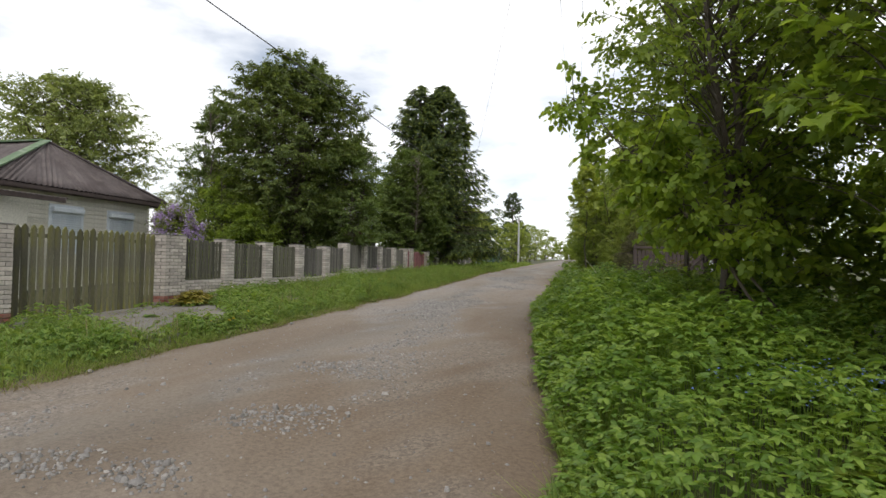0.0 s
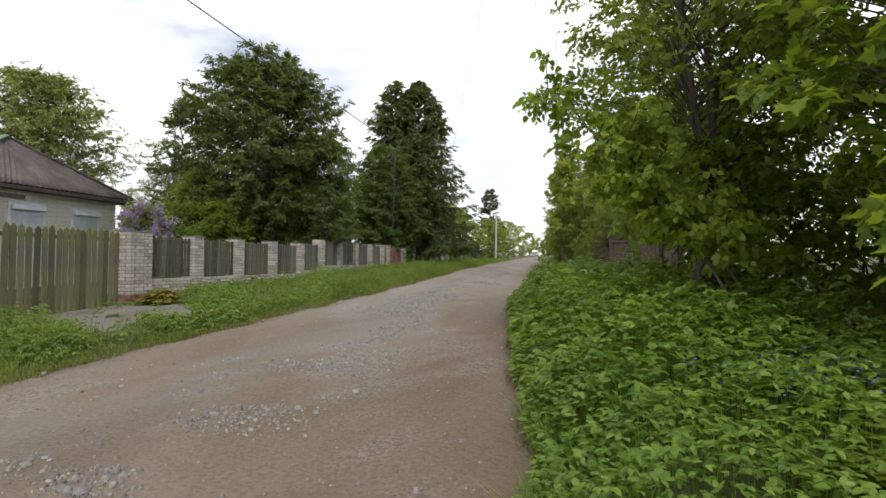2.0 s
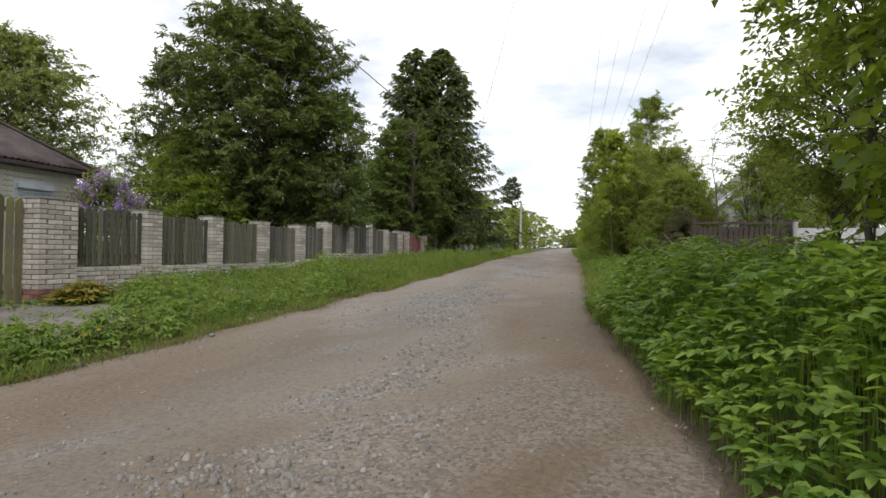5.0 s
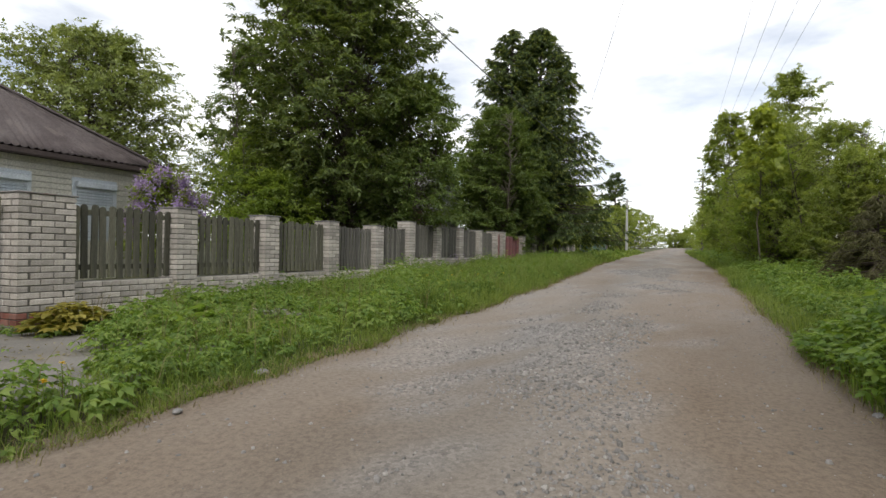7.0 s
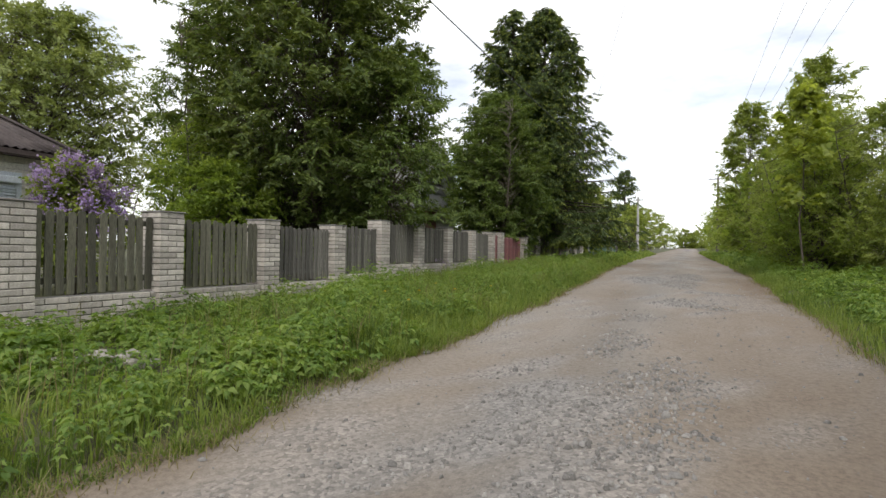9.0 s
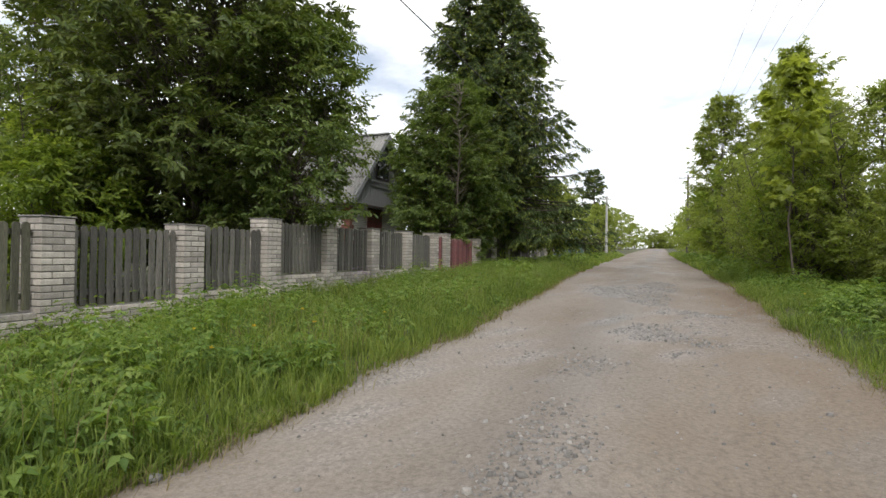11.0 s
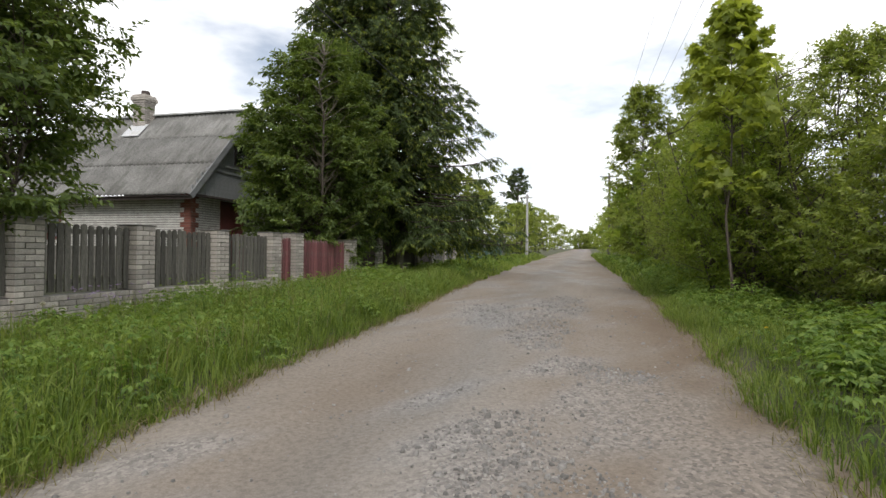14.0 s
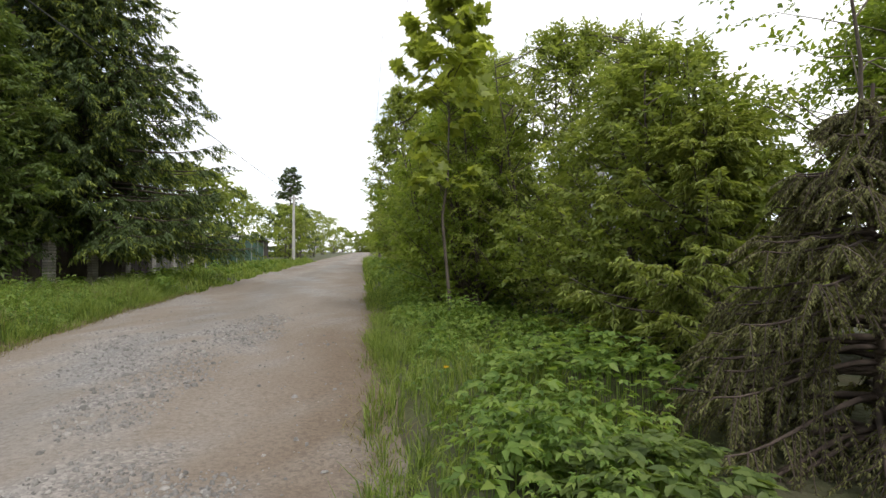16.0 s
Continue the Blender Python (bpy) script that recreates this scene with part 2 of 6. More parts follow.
M_NETGREEN = surface("green_netting", (0.02, 0.07, 0.045), (0.035, 0.10, 0.06), 2, 60, 0.8, 0.2, 0.002)
M_WHITEWALL = surface("white_plaster", (0.52, 0.53, 0.54), (0.62, 0.62, 0.62), 2, 40, 0.85, 0.2, 0.002, stain=(0.40, 0.39, 0.36))
M_RUBBLE = surface("debris", (0.22, 0.20, 0.17), (0.32, 0.30, 0.26), 9, 60, 0.9, 0.4, 0.005)


def glass_material():
    m, n, l, b = material("dark_glass", 0.05)
    b.inputs["Base Color"].default_value = (0.02, 0.024, 0.028, 1)
    b.inputs["Specular IOR Level"].default_value = 0.6
    w = noise_node(n, l, 3, 2)
    bumped(n, l, b, w.outputs["Fac"], 0.03, 0.01)
    return m


def gravel_material():
    m, n, l, b = material("loose_gravel", 0.9)
    geo = n.new("ShaderNodeNewGeometry")
    r = ramp(n, [(0.0, (0.13, 0.123, 0.115)), (0.3, (0.185, 0.175, 0.165)), (0.85, (0.245, 0.233, 0.218)), (1.0, (0.32, 0.30, 0.275))])
    l.new(geo.outputs["Random Per Island"], r.inputs["Fac"])
    nz = noise_node(n, l, 90, 4)
    g = ramp(n, [(0.3, (0.8, 0.8, 0.8)), (0.7, (1.15, 1.15, 1.15))])
    l.new(nz.outputs["Fac"], g.inputs["Fac"])
    l.new(mixed(n, l, 1.0, r.outputs["Color"], g.outputs["Color"], "MULTIPLY"), b.inputs["Base Color"])
    b.inputs["Specular IOR Level"].default_value = 0.2
    return m


M_GLASS = glass_material()
M_GRAVEL = gravel_material()
M_GRASS = leafy("grass_blades", (0.085, 0.135, 0.025), (0.165, 0.235, 0.045), (0.27, 0.33, 0.085), 0.5, 0.6, 0.7)
M_DRYGRASS = leafy("dry_grass", (0.13, 0.11, 0.05), (0.20, 0.17, 0.08), (0.28, 0.24, 0.13), 0.3, 0.7)
M_WEED = leafy("weed_leaf", (0.09, 0.16, 0.03), (0.155, 0.245, 0.048), (0.24, 0.32, 0.075), 0.5, 0.5, 1.1)
M_ELDER = leafy("ground_elder_leaf", (0.095, 0.175, 0.028), (0.16, 0.26, 0.042), (0.25, 0.345, 0.065), 0.5, 0.45, 0.9)
M_ROWAN = leafy("rowan_leaf", (0.066, 0.096, 0.025), (0.11, 0.15, 0.037), (0.175, 0.215, 0.06), 0.42, 0.5, 0.5)
M_BUSH = leafy("bush_leaf", (0.145, 0.195, 0.042), (0.215, 0.27, 0.062), (0.29, 0.34, 0.095), 0.6, 0.5, 0.6)
M_PALE = leafy("pale_leaf", (0.14, 0.18, 0.055), (0.215, 0.26, 0.082), (0.295, 0.34, 0.125), 0.45, 0.55, 0.5)
M_MAPLE = leafy("maple_leaf", (0.135, 0.21, 0.027), (0.215, 0.305, 0.04), (0.31, 0.395, 0.062), 0.6, 0.45, 0.9)
M_YOUNGMAPLE = leafy("young_maple_leaf", (0.18, 0.225, 0.04), (0.26, 0.315, 0.06), (0.35, 0.405, 0.085), 0.6, 0.45, 0.9)
M_BIRCH = leafy("birch_leaf", (0.125, 0.185, 0.03), (0.19, 0.265, 0.045), (0.27, 0.34, 0.068), 0.6, 0.45, 0.6)
M_SPRUCE = leafy("spruce_needles", (0.044, 0.07, 0.022), (0.07, 0.105, 0.032), (0.105, 0.148, 0.044), 0.25, 0.6, 0.7)
M_TIPS = leafy("spruce_fresh_tips", (0.15, 0.19, 0.035), (0.21, 0.26, 0.05), (0.28, 0.33, 0.08), 0.35, 0.6, 0.7)
M_YOUNGROWAN = leafy("young_rowan_leaf", (0.07, 0.11, 0.027), (0.112, 0.162, 0.04), (0.17, 0.225, 0.062), 0.45, 0.5, 0.6)
M_OLDSPRUCE = leafy("dusty_spruce_needles", (0.085, 0.088, 0.034), (0.14, 0.143, 0.05), (0.20, 0.20, 0.072), 0.25, 0.75, 0.9)
M_YOUNGSPRUCE = leafy("young_spruce_needles", (0.15, 0.19, 0.04), (0.22, 0.265, 0.058), (0.30, 0.34, 0.085), 0.45, 0.6, 0.9)
M_DEADTWIG = surface("dead_twig", (0.05, 0.036, 0.028), (0.095, 0.07, 0.055), 6, 50, 0.95, 0.4, 0.004)
M_LILAC = leafy("lilac_bloom", (0.27, 0.18, 0.40), (0.37, 0.27, 0.52), (0.49, 0.39, 0.62), 0.3, 0.6, 2)
M_BLUE = leafy("blue_flower", (0.10, 0.16, 0.45), (0.16, 0.24, 0.60), (0.25, 0.33, 0.70), 0.3, 0.6, 2)
M_YELLOW = leafy("yellow_flower", (0.55, 0.38, 0.02), (0.70, 0.50, 0.03), (0.75, 0.58, 0.05), 0.3, 0.6, 2)
M_SEED = leafy("seed_head", (0.40, 0.38, 0.33), (0.52, 0.50, 0.45), (0.6, 0.58, 0.54), 0.4, 0.8, 2)
M_RUSSET = leafy("russet_leaf", (0.15, 0.15, 0.025), (0.23, 0.20, 0.035), (0.29, 0.25, 0.05), 0.35, 0.5, 2)

# ---- mesh helpers ----
rng = np.random.default_rng(7)


def np_mesh(name, verts, tris, mat, smooth=False):
    """A mesh from arrays of corners and triangles."""
    me = bpy.data.meshes.new(name)
    v, f = np.asarray(verts, np.float32), np.asarray(tris, np.int32)
    me.vertices.add(len(v))
    me.vertices.foreach_set("co", v.ravel())
    me.loops.add(f.size)
    me.loops.foreach_set("vertex_index", f.ravel())
    me.polygons.add(len(f))
    k = f.shape[1]
    me.polygons.foreach_set("loop_start", np.arange(0, f.size, k, dtype=np.int32))
    if smooth:
        me.polygons.foreach_set("use_smooth", np.ones(len(f), bool))
    me.materials.append(mat)
    me.update(calc_edges=True)
    me.validate()
    return me


def bm_mesh(name, bm, mat):
    me = bpy.data.meshes.new(name)
    bmesh.ops.recalc_face_normals(bm, faces=bm.faces)
    bm.to_mesh(me)
    bm.free()
    me.materials.append(mat)
    return me


def part(name, data, mat, parent, label=""):
    """Links a bmesh or a mesh as one object under a thing or a part."""
    me = bm_mesh(name, data, mat) if isinstance(data, bmesh.types.BMesh) else data
    ob = new(name, me)
    ob.parent = parent
    if label:
        ob["label"] = label
    return ob


def thing(name, at, label, category, group="", kind=""):
    ob = new(name)
    ob.location = at
    return tagged(ob, label, category, group, kind)


BOXES = {}


def chamfer_box(name, sx, sy, sz, mat, c=0.004):
    """A shared mesh: a box with worn edges, its base at z = 0, centred in x and y."""
    key = (name, round(sx, 4), round(sy, 4), round(sz, 4), mat.name)
    if key not in BOXES:
        bm = bmesh.new()
        bmesh.ops.create_cube(bm, size=1)
        bmesh.ops.scale(bm, vec=(sx, sy, sz), verts=bm.verts)
        bmesh.ops.translate(bm, vec=(0, 0, sz / 2), verts=bm.verts)
        if c:
            bmesh.ops.bevel(bm, geom=bm.edges[:], offset=c, segments=1, affect="EDGES")
        BOXES[key] = bm_mesh(name, bm, mat)
    return BOXES[key]


def piece(name, sx, sy, sz, mat, parent, at, rz=0.0, c=0.004, label="", rx=0.0, ry=0.0):
    ob = part(name, chamfer_box(name, sx, sy, sz, mat, c), mat, parent, label)
    ob.matrix_basis = pose(*at, rx, ry, rz)
    return ob


def tubes(paths, sides=5):
    """Corners and triangles of tapered tubes; each path is (points, radii)."""
    V, F, base = [], [], 0
    ring = np.linspace(0, 2 * np.pi, sides, endpoint=False)
    for pts, rad in paths:
        p = np.asarray(pts, float)
        d = np.gradient(p, axis=0)
        d /= np.linalg.norm(d, axis=1)[:, None] + 1e-9
        ref = np.array([0.0, 0, 1]) if abs(d[0][2]) < 0.8 else np.array([1.0, 0, 0])
        u = np.cross(d, ref)
        u /= np.linalg.norm(u, axis=1)[:, None] + 1e-9
        w = np.cross(d, u)
        r = np.asarray(rad, float)[:, None, None]
        v = p[:, None] + r * (np.cos(ring)[None, :, None] * u[:, None] + np.sin(ring)[None, :, None] * w[:, None])
        n = len(p)
        V.append(v.reshape(-1, 3))
        i = np.arange(n - 1)[:, None] * sides + np.arange(sides)[None]
        j = np.arange(n - 1)[:, None] * sides + (np.arange(sides)[None] + 1) % sides
        F.append(base + np.stack([i, j, j + sides], -1).reshape(-1, 3))
        F.append(base + np.stack([i, j + sides, i + sides], -1).reshape(-1, 3))
        base += n * sides
    return np.concatenate(V), np.concatenate(F)


def unit(a):
    return a / (np.linalg.norm(a, axis=-1, keepdims=True) + 1e-9)


def leaves(P, D, N, L, W, fold=0.25, droop=0.15):
    """Folded four-cornered leaves: base P, direction D, upper side N, length L, width W."""
    D = unit(D)
    S = unit(np.cross(D, N))
    N = np.cross(S, D)
    L, W = np.broadcast_to(L, len(P))[:, None], np.broadcast_to(W, len(P))[:, None]
    a = P
    b = P + D * L * 0.42 + S * W * 0.5 + N * W * fold
    c = P + D * L - N * L * droop
    d = P + D * L * 0.42 - S * W * 0.5 + N * W * fold
    V = np.stack([a, b, c, d], 1).reshape(-1, 3)
    i = np.arange(len(P))[:, None] * 4
    F = np.concatenate([i + np.array([[0, 2, 1]]), i + np.array([[0, 3, 2]])], 1).reshape(-1, 3)
    return V, F


OVATE = np.array([(0, 0), (0.46, 0.28), (0.36, 0.68), (0.0, 1.0), (-0.36, 0.68), (-0.46, 0.28)])
OVATE_TRI = np.array([[0, 3, 2], [0, 2, 1], [0, 4, 3], [0, 5, 4]])


def ovate_leaves(P, D, N, L, W, fold=0.2, droop=0.2):
    """Rounded leaves of six corners, folded along the midrib and bent down at the tip."""
    D = unit(D)
    S = unit(np.cross(D, N))
    N = np.cross(S, D)
    L, W = np.broadcast_to(L, len(P))[:, None, None], np.broadcast_to(W, len(P))[:, None, None]
    x, y = OVATE[:, 0][None, :, None], OVATE[:, 1][None, :, None]
    V = P[:, None] + S[:, None] * (x * W) + D[:, None] * (y * L) + N[:, None] * (np.abs(x) * W * fold - y * y * L * droop)
    F = (np.arange(len(P))[:, None, None] * 6 + OVATE_TRI[None]).reshape(-1, 3)
    return V.reshape(-1, 3), F


def joined(sets):
    V, F, base = [], [], 0
    for v, f in sets:
        V.append(v)
        F.append(f + base)
        base += len(v)
    return np.concatenate(V), np.concatenate(F)


PALM = np.array([(0, 0), (0.30, -0.02), (0.50, 0.22), (0.30, 0.30), (0.46, 0.62), (0.20, 0.60), (0.0, 1.0), (-0.20, 0.60), (-0.46, 0.62), (-0.30, 0.30), (-0.50, 0.22), (-0.30, -0.02)])


def palm_leaves(P, D, N, L):
    """Lobed maple-like leaves, twelve corners each, fanned from the base and slightly cupped."""
    D = unit(D)
    S = unit(np.cross(D, N))
    N = np.cross(S, D)
    L = np.broadcast_to(L, len(P))[:, None, None]
    x, y = PALM[:, 0][None, :, None], PALM[:, 1][None, :, None]
    cup = (0.25 * np.abs(x) - 0.22 * y * y)
    V = P[:, None] + L * (S[:, None] * x + D[:, None] * y + N[:, None] * cup)
    tri = np.array([[0, k, k + 1] for k in range(1, 11)])
    F = (np.arange(len(P))[:, None, None] * 12 + tri[None]).reshape(-1, 3)
    return V.reshape(-1, 3), F


# ---- the lie of the land ----
YS = (-400, -50, 3.5, 5, 8, 11.7, 14.7, 19.2, 22.5, 30, 60, 200, 600)
ZS = (-2.0, -0.6, -0.05, 0.0, 0.12, 0.29, 0.40, 0.53, 0.62, 0.84, 1.4, 3.9, 8.0)


def along(y):
    return np.interp(y, YS, ZS)


def edge_left(y):
    return np.interp(y, (-30, 5, 8, 10.5, 20, 30, 45, 80, 600), (-6.0, -5.85, -5.7, -5.4, -5.25, -5.65, -6.0, -6.3, -7.0)) + 0.03 * np.sin(y * 1.7) + 0.03 * np.sin(y * 4.3 + 1)


def edge_right(y):
    return np.interp(y, (-30, 3.7, 9, 13, 29, 50, 80, 600), (0.3, -0.05, -0.65, -1.0, -1.0, -1.5, -1.9, -2.6)) + 0.03 * np.sin(y * 1.3 + 2) + 0.03 * np.sin(y * 3.7)


def ground_z(x, y):
    x, y = np.asarray(x, float), np.asarray(y, float)
    l, r = edge_left(y), edge_right(y)
    z = along(y)
    verge = np.clip((l - x) / 0.5, 0, 1) * 0.07 + np.clip((x - r) / 0.6, 0, 1) * 0.09
    inside = np.clip((x - l) / 2.0, 0, 1) * np.clip((r - x) / 2.0, 0, 1)
    return z + verge + 0.05 * inside + 0.015 * np.sin(x * 2.1 + y * 0.6) + 0.012 * np.sin(y * 1.9 + x)


def grid_sheet(xs, ys, zfun):
    X, Y = np.meshgrid(xs, ys)
    V = np.stack([X, Y, zfun(X, Y)], -1).reshape(-1, 3)
    i = (np.arange(len(ys) - 1)[:, None] * len(xs) + np.arange(len(xs) - 1)[None]).ravel()
    F = np.stack([i, i + 1, i + len(xs) + 1, i + len(xs)], -1)
    return V, F


def spaced(*runs):
    return np.unique(np.concatenate([np.arange(a, b, s) for a, b, s in runs]))


gx = spaced((-600, -60, 60), (-60, -14, 4), (-14, 8, 0.3), (8, 60, 4), (60, 601, 60))
gyy = spaced((-400, -20, 40), (-20, 60, 0.5), (60, 200, 5), (200, 601, 40))
V, F = grid_sheet(gx, gyy, lambda x, y: ground_z(x, y) - 0.02 - 0.07 * ((x > edge_left(y) - 0.3) & (x < edge_right(y) + 0.3)))
ground = tagged(new("ground", np_mesh("ground", V, F, M_MEADOW, True)), "green overgrown ground with patches of bare soil", "ground", kind="structure")


def road_z(x, y):
    w = edge_right(y) - edge_left(y)
    u = (x - edge_left(y)) / w
    ruts = -0.022 * (np.exp(-((u - 0.27) / 0.09) ** 2) + np.exp(-((u - 0.70) / 0.10) ** 2))
    bumps = 0.012 * np.sin(x * 3.1 + np.sin(y * 1.1) * 2) * np.sin(y * 2.3 + x) + 0.006 * np.sin(x * 11 + y * 3) * np.sin(y * 9 - x * 4)
    return ground_z(x, y) + ruts + bumps - 0.03 * np.clip(-u / 0.03, 0, 1) - 0.03 * np.clip((u - 1) / 0.03, 0, 1)


def road_sheet(u_n, ys):
    us = np.linspace(0, 1, u_n)
    U, Y = np.meshgrid(us, ys)
    X = edge_left(Y) - 0.16 + U * (edge_right(Y) - edge_left(Y) + 0.32)
    V = np.stack([X, Y, road_z(X, Y)], -1).reshape(-1, 3)
    i = (np.arange(len(ys) - 1)[:, None] * u_n + np.arange(u_n - 1)[None]).ravel()
    return V, np.stack([i, i + 1, i + u_n + 1, i + u_n], -1)


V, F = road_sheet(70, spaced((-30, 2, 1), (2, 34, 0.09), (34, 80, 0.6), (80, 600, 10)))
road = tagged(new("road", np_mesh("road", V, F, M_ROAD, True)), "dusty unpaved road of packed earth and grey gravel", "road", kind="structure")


def stone_set(x, y, size):
    """Broken stones: skewed four-sided blocks with a smaller, tilted top."""
    n = len(x)
    a = np.linspace(0, 2 * np.pi, 4, endpoint=False)
    lo = np.stack([np.cos(a), np.sin(a), -0.3 + 0 * a], -1)
    hi = np.stack([0.66 * np.cos(a + 0.35), 0.66 * np.sin(a + 0.35), 0.55 + 0 * a], -1)
    t = np.concatenate([lo, hi])[None] * (1 + rng.uniform(-0.35, 0.35, (n, 8, 3)))
    t = t * size[:, None, None] * rng.uniform(0.6, 1.3, (n, 1, 3)) * np.array([0.55, 0.5, 0.5])
    rot = rng.uniform(0, 2 * np.pi, n)
    c, sn = np.cos(rot)[:, None], np.sin(rot)[:, None]
    tx, ty = t[..., 0] * c - t[..., 1] * sn, t[..., 0] * sn + t[..., 1] * c
    V = np.stack([x[:, None] + tx, y[:, None] + ty, road_z(x, y)[:, None] + t[..., 2] + 0.15 * size[:, None]], -1).reshape(-1, 3)
    tri = []
    for k in range(4):
        m = (k + 1) % 4
        tri += [[k, m, 4 + k], [m, 4 + m, 4 + k]]
    tri += [[4, 5, 6], [4, 6, 7]]
    return V, (np.arange(n)[:, None, None] * 8 + np.array(tri)[None]).reshape(-1, 3)


# where the loose stone lies thickest: middle and half-widths
HEAPS = ((-3.4, 2.9, 0.45, 0.35), (-2.7, 2.95, 0.4, 0.3), (-2.5, 4.35, 0.5, 0.4), (-3.0, 6.2, 0.4, 0.35), (-2.6, 8.1, 0.3, 0.25), (-2.6, 9.3, 0.35, 0.9), (-3.0, 11.0, 0.5, 0.9), (-2.95, 13.6, 0.4, 1.4),
         (-3.4, 15.6, 0.3, 1.0), (-3.4, 18.0, 0.3, 0.45), (-2.5, 19.7, 0.4, 0.35), (-2.1, 22.2, 0.35, 0.3), (-2.9, 20.4, 0.3, 0.4), (-2.95, 24.5, 0.4, 1.3), (-2.75, 28.0, 0.4, 1.6))


def gravel():
    """Crushed stone lies in ragged drifts along the crown of the road, with single pebbles all over."""
    n = 200000
    y = 2.0 + 30 * rng.uniform(0, 1, n) ** 1.1
    u = rng.uniform(0.02, 0.99, n)
    x = edge_left(y) + u * (edge_right(y) - edge_left(y))
    field = sum(amp * np.sin(ax * x + ay * y + ph) for ax, ay, ph, amp in DRIFTS)
    rag = rng.normal(0, 0.25, n)
    crown = np.exp(-((u - 0.46) / 0.24) ** 4)
    drift = 0.55 * np.clip((field + rag - 0.9) * 1.3, 0, 1) * crown
    for hx, hy, rx, ry in HEAPS:
        drift = np.maximum(drift, np.clip(1.5 - ((x - hx) / rx) ** 2 - ((y - hy) / ry) ** 2 + 0.3 * field + rag, 0, 1))
    keep = rng.uniform(0, 1, n) < 0.022 + 0.62 * drift
    x, y, drift = x[keep], y[keep], drift[keep]
    size = np.clip(rng.lognormal(-4.0, 0.45, len(x)), 0.010, 0.06) * np.interp(y, (3, 7), (1.25, 1.0)) * np.where(drift > 0.2, 1.0, 0.8)
    return stone_set(x, y, size)


V, F = gravel()
tagged(new("gravel", np_mesh("gravel", V, F, M_GRAVEL)), "loose crushed grey stones scattered in patches on the road", "gravel", kind="stuff")

# ---- the fence on the west side ----
FX = -9.1
B_L, B_W, B_H, ROW = 0.25, 0.12, 0.065, 0.0765


def brick_ring(parent, width, z, flip, mat, gap=0.01):
    """One course of a square pillar, bricks wound round it, every other course mirrored."""
    h = width / 2
    runs = []
    run_len = width - B_W - gap
    for side in range(4):
        pos, segs = 0.0, []
        while run_len - pos > 0.03:
            seg = min(B_L, run_len - pos)
            segs.append((pos + seg / 2, seg))
            pos += seg + gap
        runs.append(segs)
    for side, segs in enumerate(runs):
        for mid, seg in segs:
            s = -h + mid if not flip else h - mid
            at = [(s, -h + B_W / 2), (h - B_W / 2, s), (-s, h - B_W / 2), (-h + B_W / 2, -s)][side]
            jit = random.uniform(-0.003, 0.003)
            piece("brick", seg, B_W, B_H, mat, parent, (at[0] + jit, at[1] + random.uniform(-0.003, 0.003), z), 90 * side + random.uniform(-0.5, 0.5), 0.005)


def brick_pillar(y_mid, width, z0, z1, label, red=0, base=0.0, cap=True):
    """A pillar of white brick on a footing; its road face lies in the fence's plane."""
    t = thing("brick_pillar", (FX - width / 2, y_mid, z0), label, "pillar", "pillars of the brick and timber fence")
    core = width - 0.03
    n = int(round((z1 - z0 - base) / ROW))
    t.location.z = z1 - 0.014 - base - n * ROW
    part("mortar_core", chamfer_box("mortar_core", core, core, n * ROW + base, M_MORTAR, 0.002), M_MORTAR, t)
    if base:
        piece("footing", width + 0.03, width + 0.03, base, M_CONCRETE, t, (0, 0, 0), 0, 0.01)
    for k in range(n):
        brick_ring(t, width, base + k * ROW, k % 2 == 1, M_REDBRICK if k < red else M_BRICK)
    if cap:
        piece("cap", width + 0.03, width + 0.03, 0.018, M_TIN, t, (0, 0, base + n * ROW - 0.004), 0, 0.004, "thin rusty tin cap")
    return t


PICKETS = {}


def picket_mesh(w, h, style, mat):
    """A fence board with a pointed or a rounded head, edges slightly cut."""
    key = (round(w, 3), round(h, 3), style, mat.name)
    if key in PICKETS:
        return PICKETS[key]
    bm = bmesh.new()
    if style == "round":
        tip = [(w / 2, h - w * 0.35), (w * 0.36, h - w * 0.12), (w * 0.14, h), (-w * 0.14, h), (-w * 0.36, h - w * 0.12), (-w / 2, h - w * 0.35)]
    else:
        tip = [(w / 2, h - w * 0.55), (w * 0.05, h), (-w * 0.05, h), (-w / 2, h - w * 0.55)]
    outline = [(-w / 2, 0), (w / 2, 0)] + tip
    front = [bm.verts.new((0.011, p, q)) for p, q in outline]
    face = bm.faces.new(front)
    ex = bmesh.ops.extrude_face_region(bm, geom=[face])
    bmesh.ops.translate(bm, vec=(-0.022, 0, 0), verts=[g for g in ex["geom"] if isinstance(g, bmesh.types.BMVert)])
    PICKETS[key] = bm_mesh("picket", bm, mat)
    return PICKETS[key]


